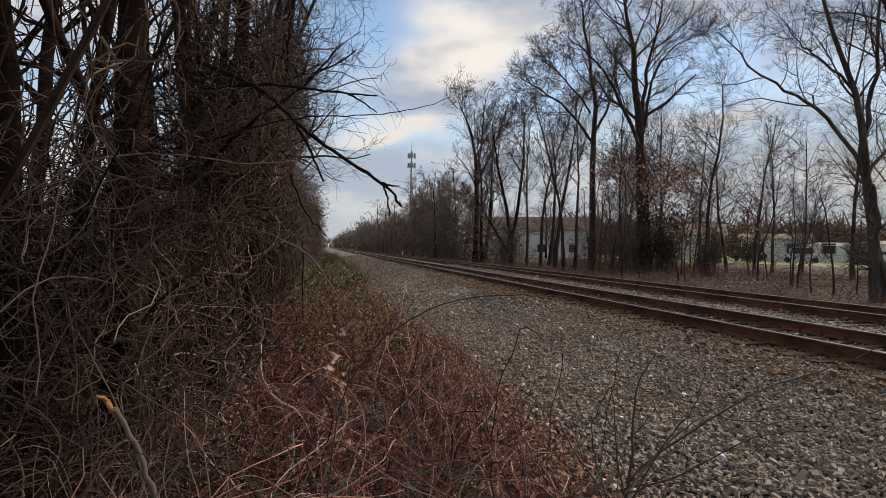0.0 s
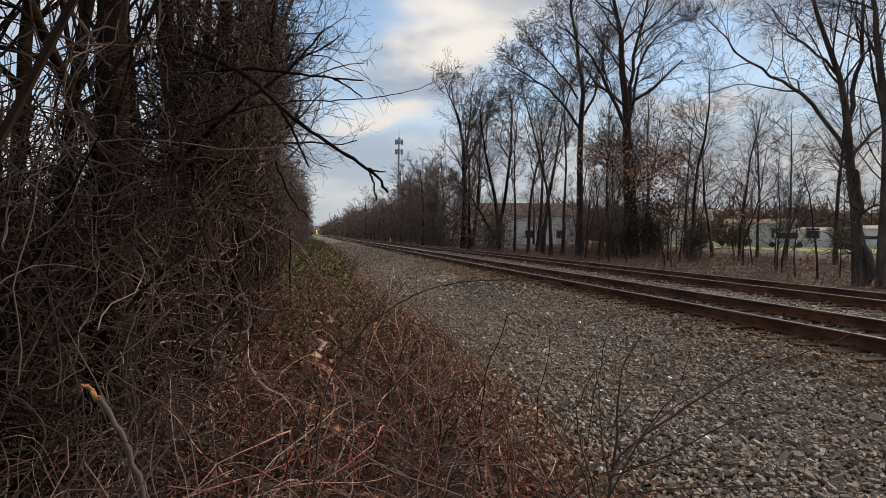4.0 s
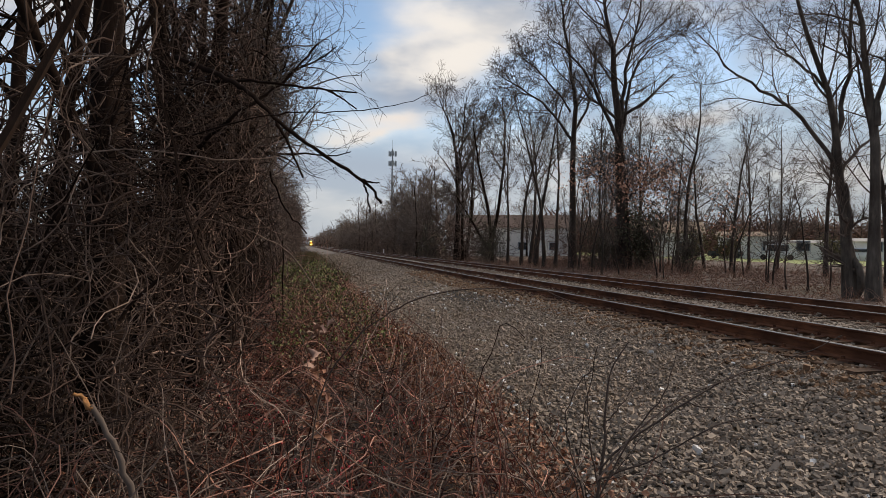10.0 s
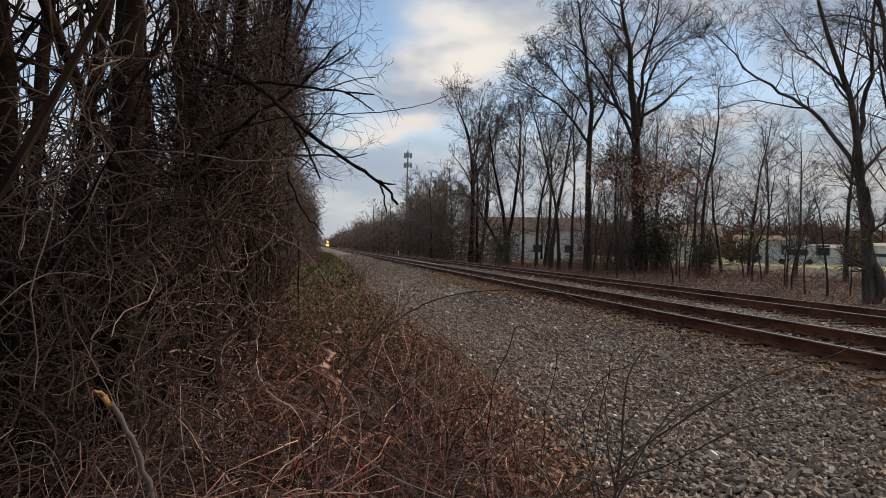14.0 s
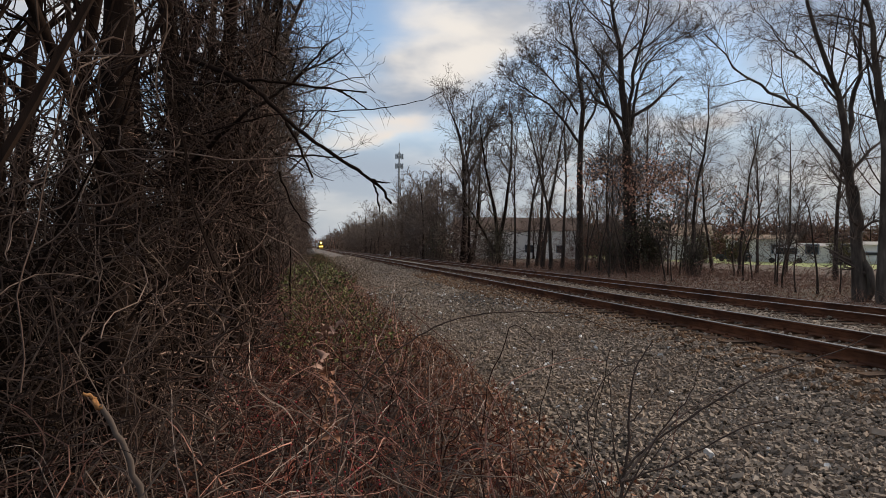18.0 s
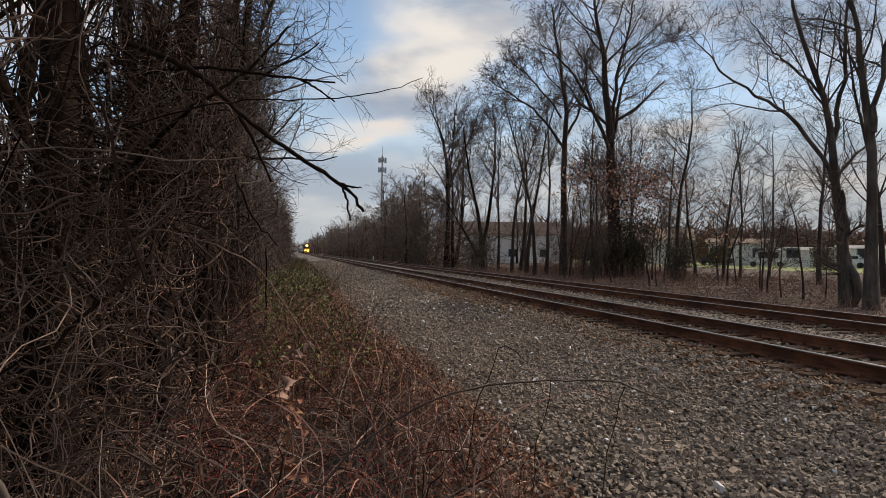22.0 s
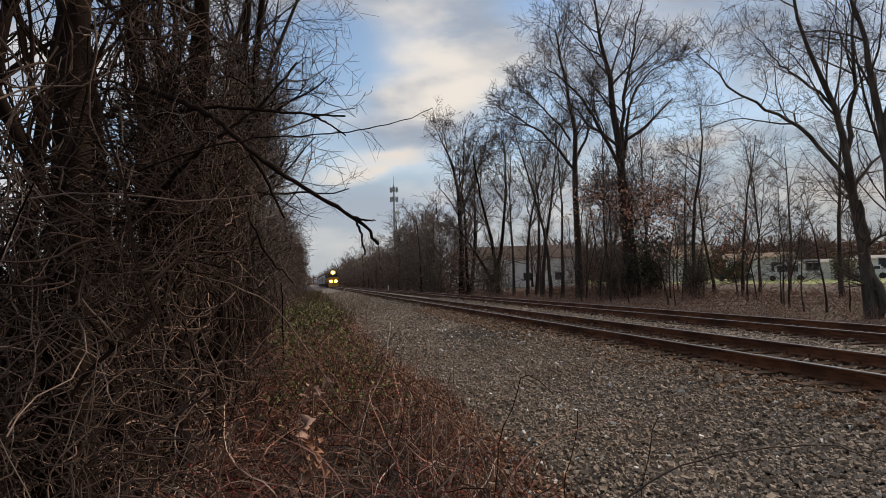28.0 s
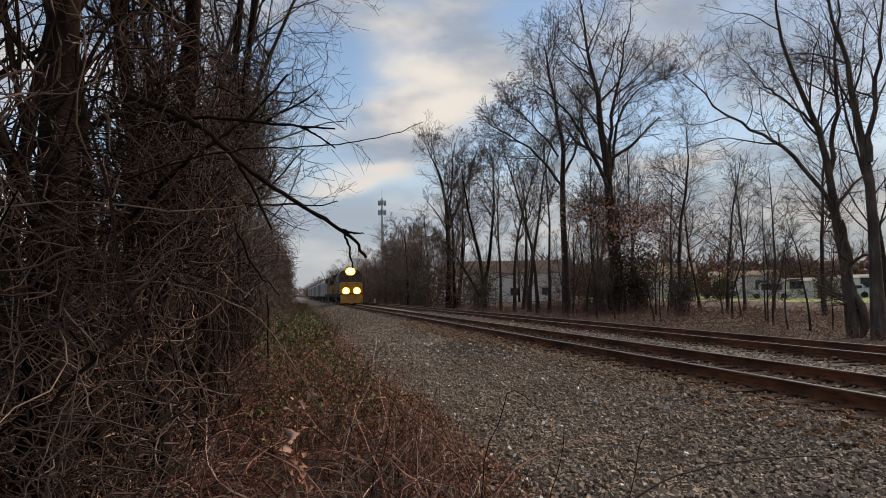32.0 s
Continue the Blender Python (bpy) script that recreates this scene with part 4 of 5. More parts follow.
tangle("twig_tangle", 1050, -10.5, -7.3, 4.4, 8.5, -0.4, 2.5, 3, M_VINE, (0.5, 1.7), r=0.0062, wiggle=0.75, xmax=-6.9, low=1.9, K=12, split=250)
tangle("twig_tangle", 500, -9.6, -7.2, 4.2, 5.6, -0.4, 2.0, 23, M_VINE, (0.4, 1.3), r=0.005, wiggle=0.85, xmax=-6.9, low=1.3, K=12, label="brown curling twigs before the trunks", split=250)
tangle("twig_clump", 1000, -7.65, -7.05, 8.3, 9.8, 2.5, 4.3, 47, M_TWIG, (0.3, 0.9), 0.0055, label="fuzzy clump of brown vine in a tree crown", xmax=-6.2, wiggle=0.5)
tangle("twig_clump", 700, -7.65, -7.0, 4.3, 5.6, 1.3, 2.9, 7, M_VINE, (0.3, 1.0), 0.0028, label="dense clump of twigs and vine round a trunk", xmax=-6.75, wiggle=0.4, split=250)
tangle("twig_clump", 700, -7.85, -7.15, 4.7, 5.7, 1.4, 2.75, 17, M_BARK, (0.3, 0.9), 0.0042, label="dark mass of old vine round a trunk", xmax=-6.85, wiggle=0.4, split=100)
# filling mass of stems, with the wood's deep shade in its colour
tangle("thicket", 5200, -14, -7.8, 8, 26, -0.4, 2.7, 4, M_THICKET_SHADE, (0.8, 2.2), 0.010, xmax=-7.3, low=2.1, K=7, label="dense undergrowth of the wood, coloured with its inner shade", category="undergrowth")
tangle("thicket", 3200, -16, -8.2, 4.5, 10, -0.6, 1.4, 8, M_THICKET_SHADE, (0.6, 1.6), 0.008, xmax=-7.6, low=1.6, K=7, label="dense undergrowth of the wood, coloured with its inner shade", category="undergrowth")
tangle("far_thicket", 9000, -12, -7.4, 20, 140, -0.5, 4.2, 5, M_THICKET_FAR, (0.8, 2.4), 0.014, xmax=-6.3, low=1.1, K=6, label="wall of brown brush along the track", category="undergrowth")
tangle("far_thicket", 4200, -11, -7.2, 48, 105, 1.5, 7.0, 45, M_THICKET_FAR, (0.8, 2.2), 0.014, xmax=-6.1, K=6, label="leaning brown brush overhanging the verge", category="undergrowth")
tangle("far_brush", 6500, 9.5, 15, 66, 300, -0.5, 4.0, 9, M_THICKET_FAR, (1.2, 4.0), 0.035, low=1.3, K=4, label="brown brush under the distant trees", category="undergrowth", xmin=8.2)
tangle("wood_edge_brush", 900, 13, 24, 24, 66, -0.6, 0.7, 10, M_BRUSH_FAR, (0.8, 2.5), 0.010, low=1.8, K=7, label="sparse brush between the trees of the bank", category="undergrowth")


def shrub(x, y, w, h, mat, seed, label, leaf=0.16, n=900):
    """A bush of many stems and small leaf clumps."""
    g = np.random.default_rng(seed)
    e = tagged(new("shrub"), label, "shrub")
    e.location = (x, y, float(ground_z(x)))
    k = 60
    P, R = strands(g.normal(0, 0.3 * w, (k, 3)) * (1, 1, 0), np.stack([g.normal(0, 0.15, k), g.normal(0, 0.15, k), np.ones(k)], -1), h * g.uniform(0.35, 1.15, k), 8, g.uniform(0.012, 0.03, k), np.full(k, 0.008), 0.12, 0.02, g)
    L, Q = grow(P, R, 6, 0.2, 1.0, 40, 0.35, 5, 0.15, 0.05, 0.6, 0.008, g)
    tagged(add("stem_mass", *merge([tubes(P, R, 4), tubes(L, Q, 3)]), M_TWIG, e), kind="stuff")
    at = L[g.integers(0, len(L), n), g.integers(1, 5, n)] + g.normal(0, 0.18, (n, 3))
    add("foliage", *leaf_quads(at, leaf, g), mat, e)
    return e


tangle("wood_brush", 1300, 14.2, 21, 42, 56, -0.6, 2.6, 13, M_BRUSH_FAR, (0.8, 2.4), 0.012, low=1.2, K=5, label="brown brush under the oak and its neighbours", category="undergrowth")
tangle("end_of_line_wood", 1500, -70, 60, 1180, 1230, 0, 15, 14, M_BRUSH_FAR, (4, 14), 0.3, low=1.4, K=4, label="hazy brown wood where the track ends", category="woodland")
tangle("far_wood", 2600, 10, 34, 300, 1150, 0, 13, 15, M_THICKET_FAR, (3, 9), 0.16, low=1.3, K=4, label="hazy wood along the distant track", category="woodland", xmin=8.5)
shrub(18.0, 42.6, 1.5, 5.4, M_LEAF_DARK, 1, "dark leafy growth round the foot of the oak", 0.2, 3000)
shrub(15.3, 43.2, 2.0, 3.4, M_LEAF_DARK, 2, "dark evergreen bush beside the oak", 0.14, 1300)
shrub(19.5, 50.0, 4.0, 3.6, M_LEAF_DARK, 3, "dark evergreen bush behind the trees", 0.15, 1500)
shrub(11.6, 61.5, 2.4, 5.0, M_LEAF_DARK, 4, "ivy-dark bush at the foot of the many-stemmed tree", 0.15, 1800)
shrub(10.6, 84.0, 3.0, 5.2, M_LEAF_DARK, 5, "dark bush by the far track", 0.18, 1800)
shrub(17.6, 36.8, 0.8, 2.6, M_LEAF_DARK, 6, "narrow dark evergreen bush on the bank", 0.13, 700)
shrub(38.3, 66.2, 1.8, 4.0, M_LEAF_OLIVE, 7, "rounded olive bush before the building", 0.22, 1500)
shrub(41.2, 64.0, 1.6, 3.6, M_LEAF_OLIVE, 8, "rounded olive bush before the building", 0.22, 1200)
shrub(49.5, 58, 1.6, 2.6, M_LEAF_OLIVE, 9, "olive-brown bush beside the low shed", 0.22, 1000)
# the lighter brush colour takes the place of haze on this wood
tangle("distant_wood", 7500, 50, 220, 140, 165, 0, 8.5, 33, M_BRUSH_FAR, (2, 6), 0.2, low=1.2, K=4, label="hazy brown wood behind the buildings", category="woodland")


# ---- bramble ----
def canes(name, n, x0, x1, y0, y1, seed, mat, height=(0.5, 1.1), r=(0.002, 0.005), arch=-0.17, label="arching bramble canes", power=1.0, lean=0.55, xmax=None, K=12, wiggle=0.26, split=0):
    g = np.random.default_rng(seed)
    x, y = g.uniform(x0, x1, n), y0 + (y1 - y0) * g.random(n) ** power
    p = np.stack([x, y, ground_z(x) - 0.03], -1)
    h = g.uniform(*height, n)
    way = np.stack([g.normal(0, lean, n), g.normal(0, lean, n), np.ones(n)], -1)
    P, R = strands(p, way, h * g.uniform(1.3, 2.4, n), K, g.uniform(*r, n), g.uniform(*r, n) * 0.45, wiggle * 0.5, arch, g, 0.75)
    P[..., 2] = np.maximum(P[..., 2], ground_z(P[..., 0]) + 0.02)
    P, R = kept(P, R, xmax)
    if split:
        bundle(name, "cane", P, R, mat, label, "brambles", split)
    else:
        tagged(add(name, *tubes(P, R, 3), mat), label, "brambles", kind="stuff")


canes("bramble", 2600, -10.5, -5.1, 1.4, 12, 11, M_CANE, (0.3, 0.85), (0.0034, 0.0088), power=1.2, wiggle=0.4, lean=0.8, xmax=-4.6, split=300, label="dense arching brown bramble canes")
canes("bramble", 1700, -9.5, -5.0, 1.4, 9, 12, M_CANE_PALE, (0.25, 0.8), (0.003, 0.0075), wiggle=0.42, lean=0.8, label="pale dead stems among the brambles", xmax=-4.6, split=200)
canes("bramble", 2200, -7.6, -4.75, 2.0, 14, 13, M_CANE_RED, (0.2, 0.55), (0.0025, 0.006), wiggle=0.4, lean=0.8, label="reddish bramble stems at the gravel edge", xmax=-4.5, split=200)
canes("bramble", 2600, -10, -5.0, 12, 34, 14, M_CANE, (0.4, 1.1), (0.003, 0.007), xmax=-4.4, K=9, label="brown bramble canes further along the track")
canes("dry_grass", 2400, -6.8, -4.6, 7, 34, 15, M_STRAW, (0.1, 0.34), (0.0018, 0.004), label="dry grass and weeds along the gravel", xmax=-4.2, K=6)
canes("bank_brush", 15000, 7.6, 26, 8, 70, 16, M_BANK_BRUSH, (0.15, 0.5), (0.006, 0.013), lean=0.8, label="low brown brush on the bank", K=4)
canes("dry_grass", 1000, -6.3, -4.75, 3, 11, 19, M_STRAW, (0.15, 0.4), (0.0018, 0.004), label="tan dry stalks standing at the gravel's edge", xmax=-4.4, K=8)
canes("verge_grass", 4200, -8.2, -4.4, 30, 130, 20, M_GRASS_FAR, (0.2, 0.55), (0.006, 0.013), label="olive-brown grass along the far gravel edge", K=4, lean=0.4)
canes("long_cane", 210, -9.5, -5.4, 2.2, 6.5, 28, M_CANE_PALE, (0.6, 1.1), (0.0034, 0.0068), label="long pale canes arching over the brambles", xmax=-5.0, K=16, split=210)
canes("bank_grass", 900, 7.2, 9, 8, 50, 17, M_STRAW, (0.15, 0.5), (0.003, 0.006), label="tufts of straw-coloured grass beyond the far track", K=6, lean=0.3)


def litter(name, n, x0, x1, y0, y1, z1, size, mat, seed, label, category="leaves"):
    g = np.random.default_rng(seed)
    x = g.uniform(x0, x1, n)
    at = np.stack([x, g.uniform(y0, y1, n), ground_z(x) + 0.02 + g.random(n) ** 2 * z1], -1)
    tagged(add(name, *leaf_quads(at, size, g), mat), label, category, kind="stuff")


litter("leaf_litter", 5200, -8.5, -4.6, 2, 14, 0.12, 0.05, M_LEAF_DRY, 21, "fallen russet leaves under the brambles")
litter("leaf_litter", 1500, -9.5, -4.6, -5, 2.2, 0.05, 0.05, M_LEAF_DRY, 25, "fallen russet leaves on the bare soil")
litter("edge_leaves", 4000, -5.6, -4.4, 2.5, 12, 0.14, 0.052, M_LEAF_EDGE, 24, "russet dead leaves at the gravel's edge")
litter("verge_leaves", 6000, -7.0, -4.7, 7, 30, 0.3, 0.055, M_LEAF_DRY, 34, "brown dead leaves caught in the low verge growth")
litter("evergreen_leaves", 3000, -7.2, -5.2, 8.5, 20, 0.6, 0.06, M_LEAF_GREEN, 22, "small green leaves of an evergreen bramble")
litter("evergreen_leaves", 5200, -7.6, -5.5, 17, 40, 1.0, 0.10, M_LEAF_GREEN, 32, "yellow-green leaves of a low evergreen bush")
litter("bank_litter", 2600, 8, 18, 8, 60, 0.05, 0.09, M_LEAF_DRY, 23, "fallen leaves on the bank")


# ---- near dead branch ----
def limb(name, pts, r0, r1, parent, mat=M_BARK, sides=7, wob=0.012, seed=1):
    g = np.random.default_rng(seed)
    pts = np.array(pts, float)
    s = np.linspace(0, len(pts) - 1, 5 * (len(pts) - 1) + 1)
    P = np.stack([np.interp(s, np.arange(len(pts)), pts[:, k]) for k in range(3)], -1)
    Q = P.copy()
    for _ in range(3):
        Q[1:-1] = (Q[:-2] + Q[1:-1] * 2 + Q[2:]) / 4
    Q[1:-1] += g.normal(0, wob, (len(Q) - 2, 3))
    R = np.linspace(r0, r1, len(Q)) * g.uniform(0.88, 1.15, len(Q))
    return add(name, *tubes(Q[None], R[None], sides), mat, parent, smooth=True)


def dead_branch():
    e = tagged(new("dead_branch"), "broken dead branch hanging out of the thicket", "branch")
    limb("main_limb", [(-7.6, 4.75, 2.5), (-7.4, 4.5, 2.38), (-7.2, 4.25, 2.25), (-7.05, 4.1, 2.14), (-6.9, 4.05, 1.98), (-6.69, 4.05, 1.82), (-6.47, 4.05, 1.69), (-6.29, 4.05, 1.57), (-6.21, 4.05, 1.455)], 0.019, 0.008, e, seed=2, wob=0.004)
    limb("stub", [(-6.34, 4.05, 1.605), (-6.28, 4.04, 1.59), (-6.225, 4.03, 1.585)], 0.009, 0.003, e, seed=3, wob=0.003)
    limb("spur", [(-6.34, 4.05, 1.61), (-6.31, 4.05, 1.54), (-6.285, 4.05, 1.4)], 0.008, 0.004, e, seed=4, wob=0.003)
    limb("upper_limb", [(-7.6, 4.9, 1.75), (-7.35, 4.5, 1.9), (-7.15, 4.25, 2.02), (-7.06, 4.2, 2.07), (-6.87, 4.2, 2.21), (-6.73, 4.2, 2.37), (-6.63, 4.2, 2.505)], 0.017, 0.006, e, seed=5, wob=0.004)
    limb("side_limb", [(-7.55, 4.7, 2.3), (-7.1, 4.2, 2.24), (-6.82, 4.15, 2.21), (-6.55, 4.15, 2.19), (-6.37, 4.15, 2.19)], 0.011, 0.005, e, seed=6, wob=0.003)
    limb("spur", [(-6.56, 4.15, 2.192), (-6.53, 4.15, 2.18), (-6.45, 4.15, 2.14), (-6.37, 4.15, 2.08)], 0.008, 0.004, e, seed=7, wob=0.002)
    limb("spur", [(-6.88, 4.1, 1.97), (-6.81, 4.1, 1.83), (-6.71, 4.1, 1.61)], 0.012, 0.006, e, seed=8, wob=0.004)
    limb("twig", [(-6.94, 4.6, 1.7), (-6.84, 4.6, 1.42), (-6.68, 4.6, 1.26)], 0.008, 0.004, e, seed=9, wob=0.008)
    limb("twig", [(-6.73, 4.2, 2.36), (-6.5, 4.3, 2.35), (-6.29, 4.4, 2.25)], 0.004, 0.002, e, seed=10, wob=0.01, sides=4)
    limb("twig", [(-6.66, 4.2, 2.46), (-6.56, 4.3, 2.6), (-6.47, 4.4, 2.48), (-6.29, 4.5, 2.28)], 0.003, 0.0015, e, seed=11, wob=0.008, sides=4)
    g = np.random.default_rng(31)
    P = smooth_line([(-7.3, 4.3, 2.2), (-7.0, 4.2, 2.1), (-6.7, 4.2, 2.3)], 8)[None]
    L, Q = grow(P, np.full((1, 8), 0.01), 12, 0, 1, 60, 0.5, 9, 0.3, 0.0, 0.4, 0.0018, g)
    L2, Q2 = grow(L, Q, 5, 0.2, 1, 50, 0.5, 6, 0.3, 0.0, 0.6, 0.0012, g)
    tagged(add("twig_spray", *merge([tubes(L, Q, 3), tubes(L2, Q2, 3)]), M_TWIG, e), kind="stuff")


dead_branch()


def loose_vine(name, pts, r0, r1, mat, label, seed, category="vine", sides=5, wob=0.004):
    e = tagged(new(name), label, category)
    limb("stem", pts, r0, r1, e, mat, sides, wob, seed)
    return e


loose_vine("upright_stem", [(-7.22, 16, 1.3), (-7.18, 16, 0.9), (-7.2, 16, 0.3), (-7.17, 16, -0.7)], 0.016, 0.020, M_BARK, "thin dark upright stem beside the thicket", 2)
loose_vine("thin_twig", [(-7.25, 3.3, 1.72), (-6.96, 3.15, 1.8), (-6.75, 3.15, 1.83), (-6.5, 3.15, 1.85), (-6.3, 3.15, 1.88), (-6.07, 3.15, 1.97)], 0.0045, 0.0016, M_BARK, "long thin twig reaching out over the gravel", 3)
loose_vine("arching_vine", [(-9.3, 4.5, 0.9), (-8.38, 4.3, 1.62), (-8.0, 4.3, 1.77), (-7.55, 4.3, 1.77), (-7.2, 4.3, 1.72), (-6.87, 4.4, 1.78)], 0.0062, 0.004, M_VINE_MID, "pale vine arching across the trunks", 4)
loose_vine("arching_vine", [(-8.9, 4.6, -0.6), (-8.41, 4.6, 0.67), (-7.72, 4.6, 1.37), (-7.23, 4.6, 1.34), (-6.79, 4.6, 1.15), (-6.4, 4.7, 0.5)], 0.006, 0.0038, M_VINE_MID, "pale vine arching down into the brambles", 5)
CANE = loose_vine("arching_cane", [(-6.72, 1.75, -0.95), (-6.70, 1.7, 0.5), (-6.64, 1.65, 0.84), (-6.52, 1.65, 0.97), (-6.40, 1.65, 1.04), (-6.2, 1.65, 1.07), (-6.02, 1.65, 1.06), (-5.88, 1.65, 1.0)], 0.0027, 0.0012, M_CANE_BROWN, "long brown cane arching over the gravel", 6, "bramble")


def bare_sapling():
    e = tagged(new("bare_shoot"), "small bare shoot with thin dark stems at the gravel's edge", "shoot")
    limb("stem", [(-6.15, 1.2, -0.66), (-6.16, 1.1, 0.2), (-6.15, 1.05, 0.73), (-6.135, 1.05, 0.8), (-6.135, 1.05, 0.9), (-6.125, 1.05, 0.95), (-6.09, 1.05, 1.0)], 0.0045, 0.001, e, M_CANE_BROWN, 5, 0.001, 2)
    limb("stem", [(-6.15, 1.05, 0.76), (-6.09, 1.05, 0.81), (-5.96, 1.05, 0.88), (-5.86, 1.05, 0.93), (-5.72, 1.05, 0.96), (-5.60, 1.05, 1.005)], 0.0026, 0.0009, e, M_CANE_BROWN, 5, 0.001, 3)
    limb("stem", [(-6.15, 1.05, 0.73), (-6.17, 1.05, 0.82), (-6.17, 1.05, 0.87), (-6.18, 1.05, 0.94)], 0.002, 0.0008, e, M_CANE_BROWN, 4, 0.001, 4)
    limb("stem", [(-6.15, 1.1, 0.6), (-6.2, 1.05, 0.76), (-6.25, 1.05, 0.82), (-6.28, 1.05, 0.88)], 0.002, 0.0008, e, M_CANE_BROWN, 4, 0.001, 5)
    limb("stem", [(-6.15, 1.05, 0.74), (-6.05, 1.02, 0.78), (-5.93, 1.0, 0.85), (-5.82, 1.0, 0.86), (-5.74, 1.0, 0.84)], 0.002, 0.0008, e, M_CANE_BROWN, 4, 0.001, 6)

    limb("stem", [(-6.15, 1.05, 0.74), (-6.07, 1.04, 0.84), (-5.98, 1.04, 0.895), (-5.84, 1.04, 0.935)], 0.0022, 0.001, e, M_VINE_MID, 5, 0.001, 7)
    limb("stem", [(-6.16, 1.1, 0.55), (-6.23, 1.12, 0.7), (-6.30, 1.12, 0.77), (-6.33, 1.12, 0.85)], 0.002, 0.0008, e, M_CANE_BROWN, 4, 0.002, 8)
    limb("stem", [(-6.15, 1.08, 0.66), (-6.185, 1.1, 0.78), (-6.2, 1.1, 0.86), (-6.15, 1.1, 0.94), (-6.08, 1.1, 0.955)], 0.002, 0.0008, e, M_CANE_BROWN, 4, 0.002, 9)
    limb("stem", [(-6.15, 1.05, 0.7), (-6.1, 1.02, 0.83), (-6.04, 1.0, 0.91), (-6.02, 1.0, 0.98)], 0.0018, 0.0007, e, M_CANE_BROWN, 4, 0.002, 10)
    for k, (a, b, c) in enumerate((((-6.14, 1.05, 0.72), (-6.1, 1.02, 0.8), (-6.02, 1.0, 0.9)), ((-6.15, 1.05, 0.7), (-6.22, 1.08, 0.78), (-6.24, 1.1, 0.9)), ((-5.96, 1.05, 0.88), (-5.88, 1.04, 0.86), (-5.8, 1.03, 0.87)),
                                   ((-6.05, 1.02, 0.78), (-6.0, 1.0, 0.76), (-5.92, 0.98, 0.78)), ((-6.135, 1.05, 0.85), (-6.1, 1.05, 0.88), (-6.07, 1.05, 0.93)))):
        limb("twig", [a, b, c], 0.0014, 0.0006, e, M_CANE_BROWN, 4, 0.002, 20 + k)


bare_sapling()


def broken_stick():
    e = tagged(new("broken_stick"), "broken grey stick with a splintered orange end", "stick")
    limb("shaft", [(-7.39, 3.1, -0.68), (-7.46, 3.12, 0.02), (-7.55, 3.12, 0.27), (-7.65, 3.12, 0.43)], 0.016, 0.013, e, M_TWIG, 8, 0.006, 7)
    limb("splintered_end", [(-7.64, 3.12, 0.42), (-7.69, 3.12, 0.47), (-7.72, 3.11, 0.49)], 0.015, 0.006, e, M_WOOD_ORANGE, 6, 0.005, 8)


broken_stick()


def curled_leaf(at, size, g, mat, parent):
    """One dry leaf: a lobed blade, rolled along its midrib."""
    nu, nv = 5, 7
    u, v = np.meshgrid(np.linspace(-1, 1, nu), np.linspace(0, 1, nv), indexing="ij")
    w = np.sin(np.pi * np.clip(v, 0.03, 0.97)) ** 0.7 * (0.36 + 0.09 * np.sin(v * 16 + g.uniform(0, 6)))
    roll = g.uniform(0.9, 2.2)
    x, z = np.sin(u * roll) / roll * w * 1.4, (1 - np.cos(u * roll)) / roll * w * 1.6 + 0.25 * np.sin(v * 3.0) + g.normal(0, 0.02, u.shape)
    V = np.stack([x, v - 0.5, z], -1).reshape(-1, 3) * size
    m = np.array(Euler(g.uniform(0, 6.28, 3)).to_matrix())
    i, j = np.meshgrid(np.arange(nu - 1), np.arange(nv - 1), indexing="ij")
    F = np.stack([i * nv + j, (i + 1) * nv + j, (i + 1) * nv + j + 1, i * nv + j + 1], -1).reshape(-1, 4)
    add("curled_leaf", V @ m.T + at, F, mat, parent, smooth=True)


def leafy_weed():
    e = tagged(new("dead_weed"), "dead weed with curled pale pinkish-brown leaves", "weed")
    limb("stem", [(-6.56, 5.25, -0.66), (-6.58, 5.25, 0.0), (-6.57, 5.25, 0.5)], 0.010, 0.005, e, M_STRAW, 6, 0.008, 9)
    g = np.random.default_rng(5)
    for c, n, s, m in (((-6.573, 5.27, 0.46), 9, 0.10, M_LEAF_PALE), ((-6.675, 5.15, 0.22), 2, 0.135, M_LEAF_PALE), ((-6.59, 5.25, 0.12), 9, 0.085, M_LEAF_DRY), ((-6.57, 5.25, -0.05), 12, 0.085, M_LEAF_DRY), ((-6.6, 5.15, -0.3), 16, 0.085, M_LEAF_DRY)):
        for k in range(n):
            curled_leaf(np.array(c) + g.normal(0, 0.04, 3), s * g.uniform(0.7, 1.25), g, m, e)


leafy_weed()


def berries():
    g = np.random.default_rng(77)
    e = tagged(new("red_berries"), "scattered clusters of small red berries in the brambles", "berries", kind="stuff")
    bm = bmesh.new()
    for c in ((-6.9, 4.2, 0.05), (-6.4, 3.6, -0.05), (-7.2, 4.6, 0.1), (-6.2, 4.4, -0.1), (-5.9, 4.9, -0.15), (-6.6, 3.2, 0.0)):
        for k in range(26):
            p = np.array(c) + g.normal(0, 1, 3) * (0.12, 0.12, 0.09)
            bmesh.ops.create_icosphere(bm, subdivisions=1, radius=g.uniform(0.004, 0.007), matrix=Matrix.Translation(p))
    part("berry_clusters", bm, M_BERRY, e)


berries()

